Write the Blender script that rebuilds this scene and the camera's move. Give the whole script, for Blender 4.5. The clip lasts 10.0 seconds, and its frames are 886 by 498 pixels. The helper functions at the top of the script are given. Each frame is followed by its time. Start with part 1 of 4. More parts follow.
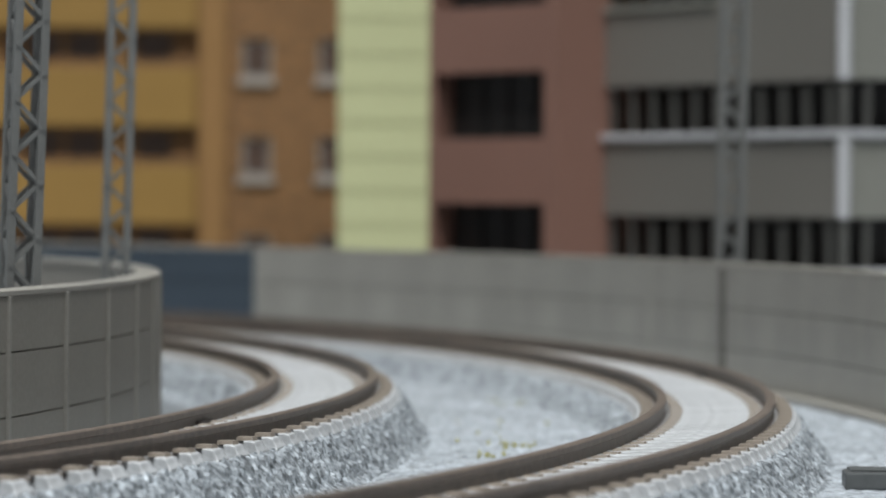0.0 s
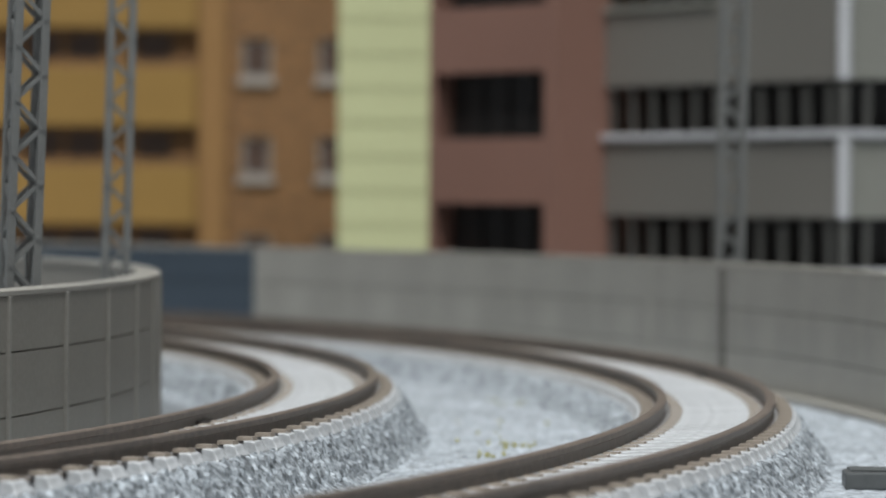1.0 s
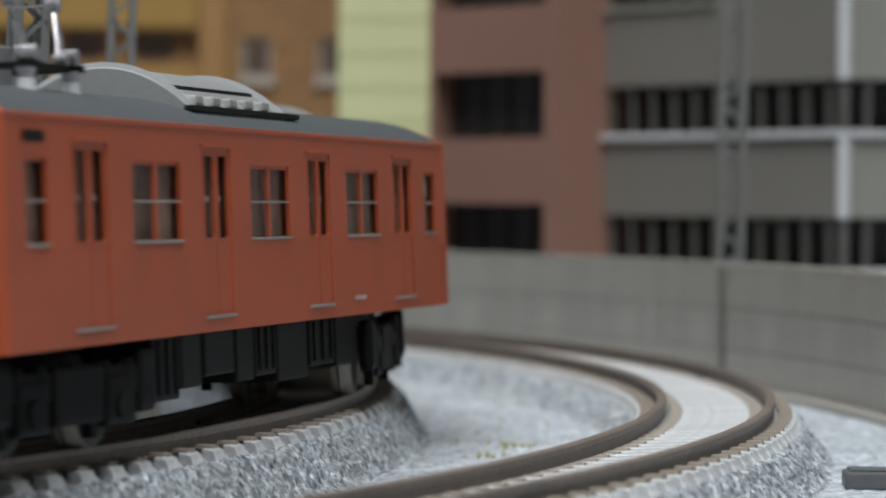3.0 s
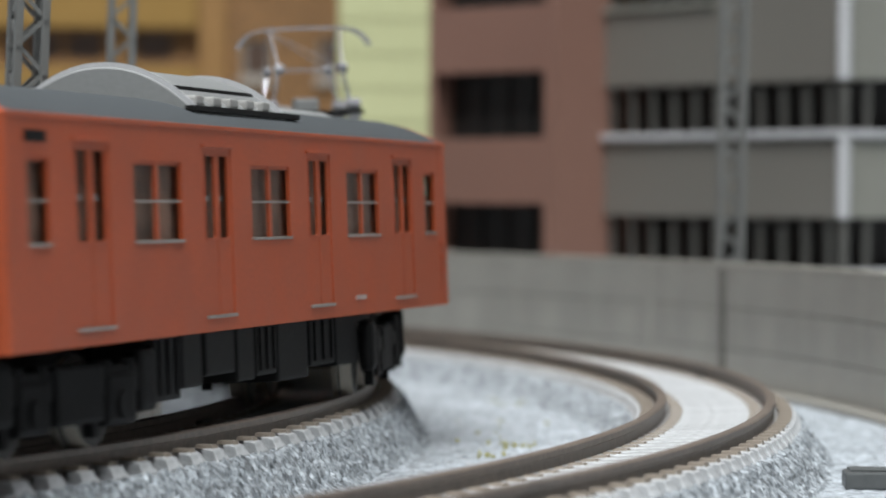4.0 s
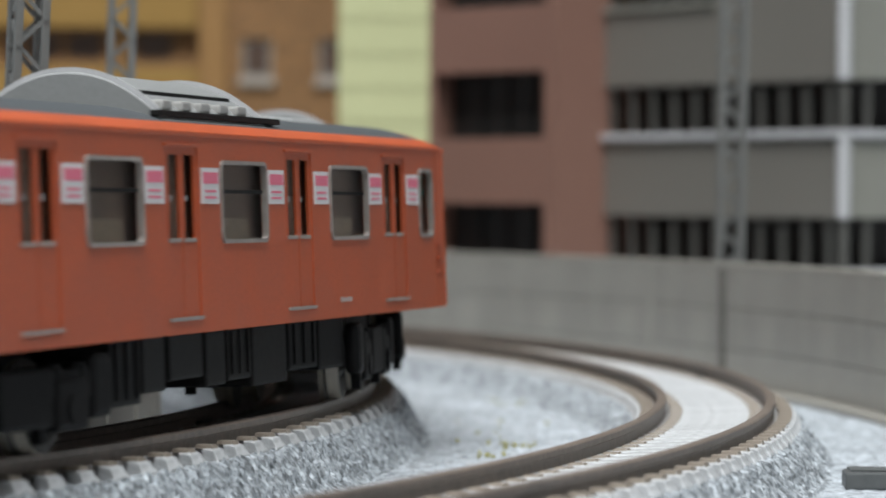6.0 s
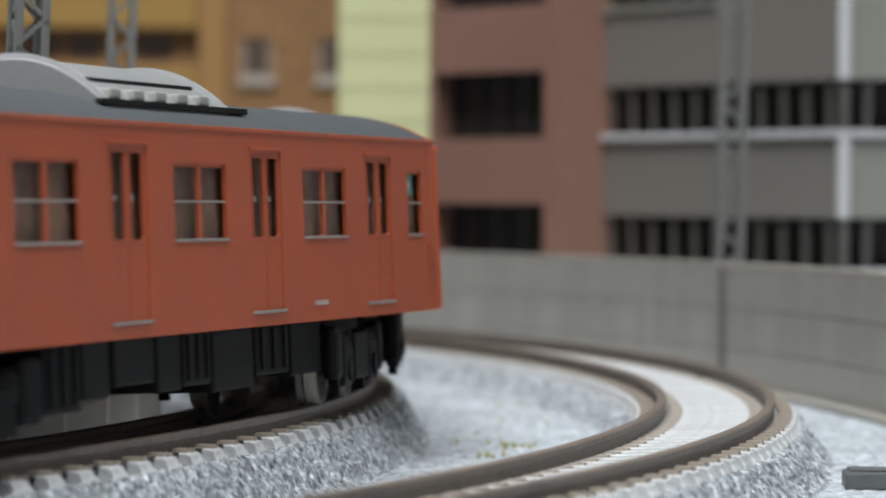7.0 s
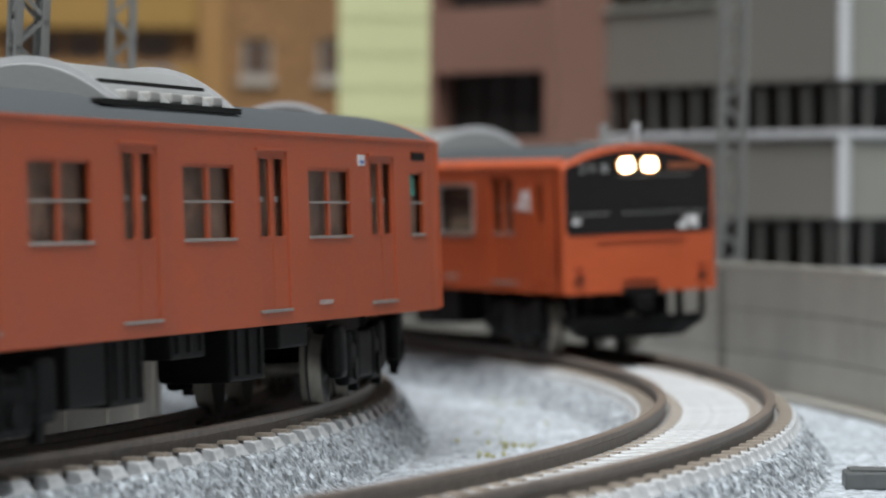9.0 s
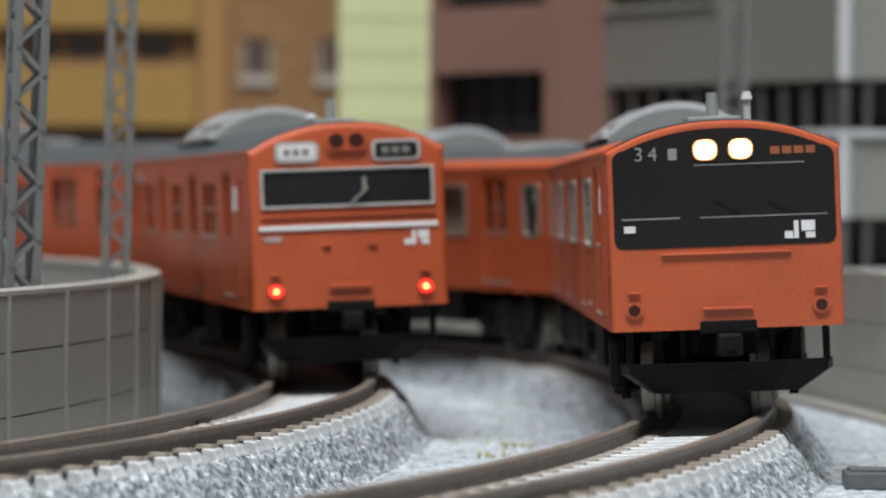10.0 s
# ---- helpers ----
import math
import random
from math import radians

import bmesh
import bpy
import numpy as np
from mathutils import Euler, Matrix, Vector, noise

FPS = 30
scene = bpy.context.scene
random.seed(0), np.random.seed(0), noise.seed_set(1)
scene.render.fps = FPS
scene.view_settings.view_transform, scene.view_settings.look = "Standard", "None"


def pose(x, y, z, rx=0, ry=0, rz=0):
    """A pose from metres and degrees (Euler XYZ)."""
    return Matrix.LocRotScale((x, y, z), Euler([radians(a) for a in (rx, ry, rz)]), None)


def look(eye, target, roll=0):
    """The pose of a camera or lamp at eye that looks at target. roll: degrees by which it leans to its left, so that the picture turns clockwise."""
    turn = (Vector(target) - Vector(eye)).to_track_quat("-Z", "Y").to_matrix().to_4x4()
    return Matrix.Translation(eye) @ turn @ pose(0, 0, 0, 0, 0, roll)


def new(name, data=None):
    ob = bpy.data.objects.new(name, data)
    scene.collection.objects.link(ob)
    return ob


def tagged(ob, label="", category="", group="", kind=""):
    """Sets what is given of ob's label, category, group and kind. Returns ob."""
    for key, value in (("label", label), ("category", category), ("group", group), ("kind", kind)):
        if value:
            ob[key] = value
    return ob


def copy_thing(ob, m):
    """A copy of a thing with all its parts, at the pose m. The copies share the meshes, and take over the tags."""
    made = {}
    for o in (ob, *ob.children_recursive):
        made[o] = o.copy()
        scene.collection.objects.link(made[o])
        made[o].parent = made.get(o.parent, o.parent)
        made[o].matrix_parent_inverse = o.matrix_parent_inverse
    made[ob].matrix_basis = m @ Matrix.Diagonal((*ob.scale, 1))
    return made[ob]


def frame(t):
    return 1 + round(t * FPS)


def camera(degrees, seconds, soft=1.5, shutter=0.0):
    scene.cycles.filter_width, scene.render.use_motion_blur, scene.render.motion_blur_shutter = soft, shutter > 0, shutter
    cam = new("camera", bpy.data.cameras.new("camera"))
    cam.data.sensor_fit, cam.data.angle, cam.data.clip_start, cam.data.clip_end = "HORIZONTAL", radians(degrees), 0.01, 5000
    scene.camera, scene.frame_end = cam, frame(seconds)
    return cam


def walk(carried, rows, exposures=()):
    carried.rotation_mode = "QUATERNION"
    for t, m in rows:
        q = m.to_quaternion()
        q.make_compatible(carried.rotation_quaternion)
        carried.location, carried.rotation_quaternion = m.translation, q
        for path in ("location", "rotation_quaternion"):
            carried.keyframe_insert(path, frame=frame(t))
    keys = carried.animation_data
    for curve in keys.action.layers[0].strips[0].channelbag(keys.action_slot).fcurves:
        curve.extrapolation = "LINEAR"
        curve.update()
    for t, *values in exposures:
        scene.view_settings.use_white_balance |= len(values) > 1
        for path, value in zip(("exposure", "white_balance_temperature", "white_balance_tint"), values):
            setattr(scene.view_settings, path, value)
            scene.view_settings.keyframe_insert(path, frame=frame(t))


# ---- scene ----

# All lengths below are written in millimetres (a model railway at 1:150) and turned into metres by U.
U = 0.001
CX, CY = -365.56, 381.63        # centre of the curve
R1, R2 = 354.0, 391.0          # track radii
ZR = 5.5                        # rail top above the ground
CANT = 2.4                      # lean of the track towards the centre, in degrees
EYE = 22.63                      # camera height above the ground

cam = camera(12.755, 10.0, soft=1.8, shutter=0.2)
HERE = pose(0, 0, EYE * U, 90 - 0.6715, 0, 0) @ pose(0, 0, 0, 0, 0, 0.35)
walk(cam, [(0.0, HERE), (10.0, HERE)], exposures=[(0.0, -0.32), (2.7, -0.32), (3.8, 0.0), (10.0, 0.0)])
cam.data.dof.use_dof = True
cam.data.dof.focus_distance = 0.305
cam.data.dof.aperture_fstop = 70.0

# ---- light ----
world = bpy.data.worlds.new("room_air")
world.use_nodes = True
world.node_tree.nodes["Background"].inputs[0].default_value = (0.9, 0.95, 1.0, 1)
world.node_tree.nodes["Background"].inputs[1].default_value = 0.25
scene.world = world
scene.view_settings.exposure = 0.0


def area_lamp(name, x, y, z, sx, sy, power, colour, target):
    d = bpy.data.lights.new(name, "AREA")
    d.shape, d.size, d.size_y, d.energy, d.color = "RECTANGLE", sx, sy, power, colour
    o = new(name, d)
    o.matrix_world = look((x, y, z), target)
    return o


area_lamp("ceiling_lamp_light", -0.12, -0.2, 1.58, 1.2, 0.35, 64, (0.88, 0.91, 0.92), (-0.12, -0.2, 0))


# ---- materials ----
def mat(name, colour, rough=0.6, metal=0.0, vary=0.12, big=60.0, fine=1500.0, bump=0.0, spec=0.5, tint=None, bumpscale=None, rand=0.0):
    m = bpy.data.materials.new(name)
    m.use_nodes = True
    nt = m.node_tree
    b = nt.nodes["Principled BSDF"]
    b.inputs["Roughness"].default_value, b.inputs["Metallic"].default_value = rough, metal
    b.inputs["Specular IOR Level"].default_value = spec
    tc = nt.nodes.new("ShaderNodeTexCoord")
    low = tint or tuple(c * (1 - vary * 1.6) for c in colour)
    n1 = nt.nodes.new("ShaderNodeTexNoise")
    n1.inputs["Scale"].default_value, n1.inputs["Detail"].default_value = big, 4
    n2 = nt.nodes.new("ShaderNodeTexNoise")
    n2.inputs["Scale"].default_value, n2.inputs["Detail"].default_value = fine, 3
    for n in (n1, n2):
        nt.links.new(tc.outputs["Object"], n.inputs["Vector"])
    avg = nt.nodes.new("ShaderNodeMath")
    avg.operation = "ADD"
    nt.links.new(n1.outputs["Fac"], avg.inputs[0])
    nt.links.new(n2.outputs["Fac"], avg.inputs[1])
    ramp = nt.nodes.new("ShaderNodeMapRange")
    ramp.inputs["From Min"].default_value, ramp.inputs["From Max"].default_value = 0.7, 1.3
    nt.links.new(avg.outputs[0], ramp.inputs["Value"])
    mx = nt.nodes.new("ShaderNodeMix")
    mx.data_type = "RGBA"
    mx.inputs["A"].default_value, mx.inputs["B"].default_value = (*low, 1), (*colour, 1)
    nt.links.new(ramp.outputs["Result"], mx.inputs["Factor"])
    out = mx.outputs["Result"]
    if rand:
        info = nt.nodes.new("ShaderNodeObjectInfo")
        hs = nt.nodes.new("ShaderNodeHueSaturation")
        mr = nt.nodes.new("ShaderNodeMapRange")
        mr.inputs["To Min"].default_value, mr.inputs["To Max"].default_value = 1 - rand, 1 + rand
        nt.links.new(info.outputs["Random"], mr.inputs["Value"])
        nt.links.new(mr.outputs["Result"], hs.inputs["Value"])
        nt.links.new(out, hs.inputs["Color"])
        out = hs.outputs["Color"]
    nt.links.new(out, b.inputs["Base Color"])
    rr = nt.nodes.new("ShaderNodeMapRange")
    rr.inputs["To Min"].default_value, rr.inputs["To Max"].default_value = max(0.02, rough - 0.08), min(1, rough + 0.1)
    nt.links.new(n1.outputs["Fac"], rr.inputs["Value"])
    nt.links.new(rr.outputs["Result"], b.inputs["Roughness"])
    if bump:
        bn = nt.nodes.new("ShaderNodeBump")
        bn.inputs["Distance"].default_value = bump * U
        bn.inputs["Strength"].default_value = 1.0
        if bumpscale:
            n3 = nt.nodes.new("ShaderNodeTexNoise")
            n3.inputs["Scale"].default_value, n3.inputs["Detail"].default_value = bumpscale, 5
            nt.links.new(tc.outputs["Object"], n3.inputs["Vector"])
            nt.links.new(n3.outputs["Fac"], bn.inputs["Height"])
        else:
            nt.links.new(n2.outputs["Fac"], bn.inputs["Height"])
        nt.links.new(bn.outputs["Normal"], b.inputs["Normal"])
    return m


def glow(name, colour, strength):
    m = bpy.data.materials.new(name)
    m.use_nodes = True
    b = m.node_tree.nodes["Principled BSDF"]
    b.inputs["Base Color"].default_value = (*colour, 1)
    b.inputs["Emission Color"].default_value = (*colour, 1)
    b.inputs["Emission Strength"].default_value = strength
    return m


def glass(name, colour=(0.9, 0.93, 0.93)):
    m = bpy.data.materials.new(name)
    m.use_nodes = True
    b = m.node_tree.nodes["Principled BSDF"]
    b.inputs["Base Color"].default_value = (*colour, 1)
    b.inputs["Roughness"].default_value = 0.05
    b.inputs["Transmission Weight"].default_value = 1.0
    b.inputs["IOR"].default_value = 1.05
    b.inputs["Specular IOR Level"].default_value = 0.2
    return m


ORANGE = mat("vermilion_plastic", (0.465, 0.080, 0.020), 0.46, vary=0.16, spec=0.62, big=140, fine=3500, bump=0.008)
ROOF_GREY = mat("roof_grey_plastic", (0.066, 0.073, 0.078), 0.72, vary=0.1, spec=0.3, bump=0.02, fine=3000)
AC_GREY = mat("light_grey_plastic", (0.23, 0.235, 0.232), 0.55, vary=0.08, bump=0.01, fine=3000)
UNDER = mat("black_underframe_plastic", (0.0065, 0.0063, 0.0065), 0.6, vary=0.3, spec=0.15, fine=2000, bump=0.03)
UNDER_GREY = mat("dark_grey_equipment_plastic", (0.013, 0.0125, 0.012), 0.6, vary=0.35, spec=0.14, fine=2000, bump=0.03)
WHEEL = mat("nickel_wheel_metal", (0.66, 0.61, 0.52), 0.4, 0.25, vary=0.25, fine=2500)
WHEELF = mat("dull_wheel_face", (0.06, 0.057, 0.052), 0.55, 0.4, vary=0.3, fine=2500)
SILVER = mat("silver_trim_paint", (0.50, 0.49, 0.47), 0.35, 0.35, vary=0.1, fine=2500)
AC_METAL = mat("grey_metallic_unit_plastic", (0.20, 0.195, 0.195), 0.38, 0.45, vary=0.15, fine=2500)
CHROME = mat("bright_pantograph_metal", (0.66, 0.65, 0.68), 0.22, 0.75, vary=0.25, big=500)
GLASS = glass("clear_window_plastic")
INNER = mat("brown_interior_plastic", (0.30, 0.16, 0.108), 0.7, vary=0.38, big=160, fine=900)
INNER_DARK = mat("dark_brown_interior_plastic", (0.20, 0.125, 0.09), 0.7, vary=0.3, big=160)
SEAT = mat("tan_seat_plastic", (0.24, 0.17, 0.115), 0.7, vary=0.2)
WHITE = mat("white_print", (0.68, 0.67, 0.67), 0.5, vary=0.08)
FADED = mat("faded_white_print", (0.50, 0.40, 0.37), 0.5, vary=0.3, fine=2500)
GREEN = mat("green_sticker", (0.06, 0.42, 0.32), 0.5, vary=0.08)
PINK = mat("pink_sticker", (0.72, 0.16, 0.24), 0.5, vary=0.05)
BLUEP = mat("blue_print", (0.10, 0.16, 0.42), 0.5, vary=0.05)
BLACKG = mat("gloss_black_face", (0.013, 0.0115, 0.0115), 0.16, vary=0.1, spec=0.3)
DARKWIN = mat("dark_window_plastic", (0.013, 0.014, 0.015), 0.16, vary=0.1, spec=0.35)
DARKRED = mat("dark_red_lens", (0.045, 0.012, 0.010), 0.35, vary=0.2, spec=0.3)
FRAME = mat("dull_silver_window_frame", (0.37, 0.325, 0.295), 0.4, 0.2, vary=0.22, fine=1200)
DEST = glow("amber_display", (0.25, 0.07, 0.025), 0.05)
HEAD = glow("lit_headlamp", (1.0, 0.80, 0.45), 22.0)
# Weak orange emission on the rim stands in for the lens halo.
HALO = glow("headlamp_halo_glow", (1.0, 0.42, 0.14), 0.4)
TAIL = glow("lit_tail_lamp", (1.0, 0.015, 0.012), 2.6)
TCORE = glow("lit_tail_lamp_core", (1.0, 0.30, 0.08), 7.0)
RAILM = mat("brown_painted_rail", (0.185, 0.148, 0.122), 0.45, 0.06, vary=0.3, spec=0.45, fine=1200)
RAILD = mat("dark_joiner_metal", (0.06, 0.05, 0.045), 0.5, 0.4, vary=0.25, fine=1200)
TIE = mat("concrete_grey_sleeper", (0.58, 0.59, 0.60), 0.38, vary=0.27, fine=1800, bump=0.03, rand=0.08)
TIEB = mat("buff_chair_plastic", (0.28, 0.235, 0.19), 0.6, vary=0.2)
BALLAST = mat("grey_ballast", (0.44, 0.475, 0.505), 0.7, vary=0.42, big=700, fine=2600, bump=0.14, bumpscale=2200)
GROUND = mat("grey_scenic_grit", (0.44, 0.475, 0.51), 0.8, vary=0.24, big=55, fine=1900, bump=0.25, bumpscale=1700)
WALLM = mat("grey_wall_plastic", (0.265, 0.247, 0.215), 0.6, vary=0.12, big=70, fine=2200, bump=0.02)
# Less brown than WALLM, and lightened to hold the stronger light on this wall.
WALLO = mat("lit_grey_wall_plastic", (0.365, 0.353, 0.318), 0.6, vary=0.16, big=110, fine=2200, bump=0.02)
PILAM = mat("darker_wall_plastic", (0.15, 0.143, 0.13), 0.6, vary=0.15, fine=2200)
WALLR = mat("pale_wall_edge_plastic", (0.295, 0.28, 0.248), 0.55, vary=0.1, fine=2200)
WALLB = mat("slate_blue_wall_plastic", (0.058, 0.08, 0.105), 0.6, vary=0.1, fine=2000)
MASTM = mat("grey_mast_plastic", (0.15, 0.152, 0.145), 0.5, vary=0.12, fine=2500)
OCHRE = mat("ochre_building_plastic", (0.285, 0.15, 0.048), 0.6, vary=0.1, big=30, fine=600)
YELLOWB = mat("yellow_parapet_plastic", (0.28, 0.16, 0.036), 0.6, vary=0.08, big=30, fine=600)
BRICKB = mat("brown_brick_plastic", (0.24, 0.125, 0.046), 0.65, vary=0.22, big=45, fine=500)
PALEY = mat("pale_yellow_building_plastic", (0.53, 0.54, 0.30), 0.6, vary=0.05, big=25)
PINKB = mat("brown_pink_building_plastic", (0.24, 0.127, 0.095), 0.6, vary=0.1, big=30)
GREYB = mat("grey_building_plastic", (0.17, 0.16, 0.14), 0.55, vary=0.06, big=30)
GREYG = mat("green_grey_building_plastic", (0.225, 0.222, 0.192), 0.55, vary=0.06, big=30)
SLATM = mat("dark_grey_slat_plastic", (0.085, 0.083, 0.075), 0.55, vary=0.15, big=60)
LEDGE = mat("pale_ledge_plastic", (0.47, 0.47, 0.48), 0.4, vary=0.06)
BROWNWIN = mat("brown_tinted_window", (0.10, 0.062, 0.046), 0.35, vary=0.25, big=200)
SILLM = mat("buff_sill_plastic", (0.36, 0.31, 0.26), 0.5, vary=0.08)
# Near-black: holds the shade inside buildings, and colours an unlit tail lens.
VOID = mat("room_shade_and_lens_black", (0.02, 0.018, 0.017), 0.6, vary=0.2)
BOXG = mat("grey_connector_plastic", (0.095, 0.10, 0.10), 0.5, vary=0.15)
TUFT = mat("yellow_green_turf", (0.50, 0.48, 0.20), 0.9, vary=0.4, fine=3000)
PLASTER = mat("room_wall_plaster", (0.40, 0.40, 0.40), 0.8, vary=0.06, big=3, fine=60)
WOOD = mat("room_floor_wood", (0.20, 0.15, 0.11), 0.5, vary=0.2, big=4, fine=40)
LAMPG = glow("ceiling_lamp_diffuser", (0.85, 0.92, 1.0), 3.0)


def grained(m, scale, low, high, size=0.75):
    """Multiply the base colour of m by a random tone for each grain of grit."""
    nt = m.node_tree
    b = nt.nodes["Principled BSDF"]
    old = b.inputs["Base Color"].links[0].from_socket
    tc = nt.nodes.new("ShaderNodeTexCoord")
    vo = nt.nodes.new("ShaderNodeTexVoronoi")
    vo.inputs["Scale"].default_value, vo.inputs["Randomness"].default_value = scale, 1.0
    nt.links.new(tc.outputs["Object"], vo.inputs["Vector"])
    sep = nt.nodes.new("ShaderNodeSeparateColor")
    nt.links.new(vo.outputs["Color"], sep.inputs["Color"])
    mr = nt.nodes.new("ShaderNodeMapRange")
    mr.inputs["To Min"].default_value, mr.inputs["To Max"].default_value = low, high
    nt.links.new(sep.outputs["Red"], mr.inputs["Value"])
    mx = nt.nodes.new("ShaderNodeMix")
    mx.data_type, mx.blend_type = "RGBA", "MULTIPLY"
    mx.inputs["Factor"].default_value = 1.0
    nt.links.new(old, mx.inputs["A"])
    nt.links.new(mr.outputs["Result"], mx.inputs["B"])
    nt.links.new(mx.outputs["Result"], b.inputs["Base Color"])
    ro = nt.nodes.new("ShaderNodeMapRange")
    ro.inputs["To Min"].default_value, ro.inputs["To Max"].default_value = 0.25, 0.9
    nt.links.new(sep.outputs["Green"], ro.inputs["Value"])
    nt.links.new(ro.outputs["Result"], b.inputs["Roughness"])


grained(BALLAST, 2000, 0.48, 1.5)
grained(GROUND, 1500, 0.62, 1.3)


def bricked(m, width, mortar):
    """Lay a fine brick bond, in millimetres, over the base colour and relief of m."""
    nt = m.node_tree
    b = nt.nodes["Principled BSDF"]
    old = b.inputs["Base Color"].links[0].from_socket
    tc = nt.nodes.new("ShaderNodeTexCoord")
    turn = nt.nodes.new("ShaderNodeMapping")
    turn.inputs["Rotation"].default_value = (radians(90), 0, 0)
    nt.links.new(tc.outputs["Object"], turn.inputs["Vector"])
    br = nt.nodes.new("ShaderNodeTexBrick")
    br.inputs["Scale"].default_value = 1 / (width * U) * 0.5
    br.inputs["Color1"].default_value, br.inputs["Color2"].default_value = (1, 1, 1, 1), (0.72, 0.72, 0.72, 1)
    br.inputs["Mortar"].default_value = (*mortar, 1)
    nt.links.new(turn.outputs["Vector"], br.inputs["Vector"])
    mx = nt.nodes.new("ShaderNodeMix")
    mx.data_type, mx.blend_type = "RGBA", "MULTIPLY"
    mx.inputs["Factor"].default_value = 1.0
    nt.links.new(old, mx.inputs["A"])
    nt.links.new(br.outputs["Color"], mx.inputs["B"])
    nt.links.new(mx.outputs["Result"], b.inputs["Base Color"])


bricked(BRICKB, 1.8, (1.5, 1.35, 1.2))


# ---- mesh helpers (millimetres in, metres out) ----
def done(bm, name, material, parent=None, label="", smooth=False):
    bmesh.ops.scale(bm, vec=(U, U, U), verts=bm.verts)
    me = bpy.data.meshes.new(name)
    bm.to_mesh(me)
    bm.free()
    if smooth:
        for f in me.polygons:
            f.use_smooth = True
    for m in (material if isinstance(material, (list, tuple)) else [material]):
        me.materials.append(m)
    ob = new(name, me)
    if parent:
        ob.parent = parent
    if label:
        ob["label"] = label
    return ob


def part(name, bm, material, parent, label="", smooth=False):
    return done(bm, name, material, parent, label, smooth)


def box(bm, x0, x1, y0, y1, z0, z1, bevel=0.0, m=None):
    g = bmesh.ops.create_cube(bm, size=1)
    vs = g["verts"]
    for v in vs:
        v.co = Vector(((x0 + x1) / 2 + v.co.x * (x1 - x0), (y0 + y1) / 2 + v.co.y * (y1 - y0), (z0 + z1) / 2 + v.co.z * (z1 - z0)))
    if bevel:
        es = list({e for v in vs for e in v.link_edges})
        r = bmesh.ops.bevel(bm, geom=es, offset=bevel, segments=2, affect="EDGES", profile=0.6)
        vs = r["verts"]
    if m is not None:
        bmesh.ops.transform(bm, matrix=m, verts=list(vs))
    return vs


def cyl(bm, p, q, r, n=12, r2=None):
    p, q = Vector(p), Vector(q)
    g = bmesh.ops.create_cone(bm, cap_ends=True, segments=n, radius1=r, radius2=r if r2 is None else r2, depth=(q - p).length)
    m = Matrix.Translation((p + q) / 2) @ (q - p).to_track_quat("Z", "Y").to_matrix().to_4x4()
    bmesh.ops.transform(bm, matrix=m, verts=g["verts"])
    return g["verts"]


def bar(bm, p, q, w, h):
    """A square bar from p to q."""
    p, q = Vector(p), Vector(q)
    m = Matrix.Translation((p + q) / 2) @ (q - p).to_track_quat("Z", "Y").to_matrix().to_4x4()
    return box(bm, -w / 2, w / 2, -h / 2, h / 2, -(q - p).length / 2, (q - p).length / 2, m=m)


def loft(bm, rings, closed=True, caps=True):
    vs = [[bm.verts.new(p) for p in r] for r in rings]
    n = len(rings[0])
    for a, b in zip(vs, vs[1:]):
        for i in range(n if closed else n - 1):
            j = (i + 1) % n
            bm.faces.new((a[i], a[j], b[j], b[i]))
    if caps and closed:
        bm.faces.new(list(reversed(vs[0])))
        bm.faces.new(vs[-1])
    bmesh.ops.recalc_face_normals(bm, faces=bm.faces)


def holed(bm, x0, x1, z0, z1, holes, y, t):
    """An upright plate in the plane y with thickness t towards +y, with rectangular openings (x0, x1, z0, z1)."""
    xs = sorted({x0, x1, *[h[0] for h in holes], *[h[1] for h in holes]})
    zs = sorted({z0, z1, *[h[2] for h in holes], *[h[3] for h in holes]})

    def full(i, k):
        if i < 0 or k < 0 or i >= len(xs) - 1 or k >= len(zs) - 1:
            return False
        x, z = (xs[i] + xs[i + 1]) / 2, (zs[k] + zs[k + 1]) / 2
        return not any(h[0] < x < h[1] and h[2] < z < h[3] for h in holes)

    vv = {}

    def v(i, k, s):
        key = (i, k, s)
        if key not in vv:
            vv[key] = bm.verts.new((xs[i], y + (t if s else 0), zs[k]))
        return vv[key]

    for i in range(len(xs) - 1):
        for k in range(len(zs) - 1):
            if not full(i, k):
                continue
            bm.faces.new((v(i, k, 0), v(i + 1, k, 0), v(i + 1, k + 1, 0), v(i, k + 1, 0)))
            bm.faces.new((v(i, k, 1), v(i, k + 1, 1), v(i + 1, k + 1, 1), v(i + 1, k, 1)))
            for di, dk, a, b in ((-1, 0, (i, k), (i, k + 1)), (1, 0, (i + 1, k), (i + 1, k + 1)), (0, -1, (i, k), (i + 1, k)), (0, 1, (i, k + 1), (i + 1, k + 1))):
                if not full(i + di, k + dk):
                    bm.faces.new((v(*a, 0), v(*b, 0), v(*b, 1), v(*a, 1)))
    bmesh.ops.recalc_face_normals(bm, faces=bm.faces)


def ring_point(r, deg, z):
    a = radians(deg)
    return Vector((CX + r * math.cos(a), CY + r * math.sin(a), z))


def arc_sweep(bm, profile, a0, a1, step, closed=True):
    """Sweep a profile of (radius, height) points round the centre of the curve."""
    n = max(1, round((a1 - a0) / step))
    whole = abs(a1 - a0 - 360) < 1e-6
    rings = [[ring_point(r, a0 + (a1 - a0) * i / n, z) for r, z in profile] for i in range(n + 1)]
    loft(bm, rings, closed, caps=not whole)


def empty(name, m=None):
    o = new(name)
    o.empty_display_size = 0.01
    if m is not None:
        o.matrix_world = m
    return o


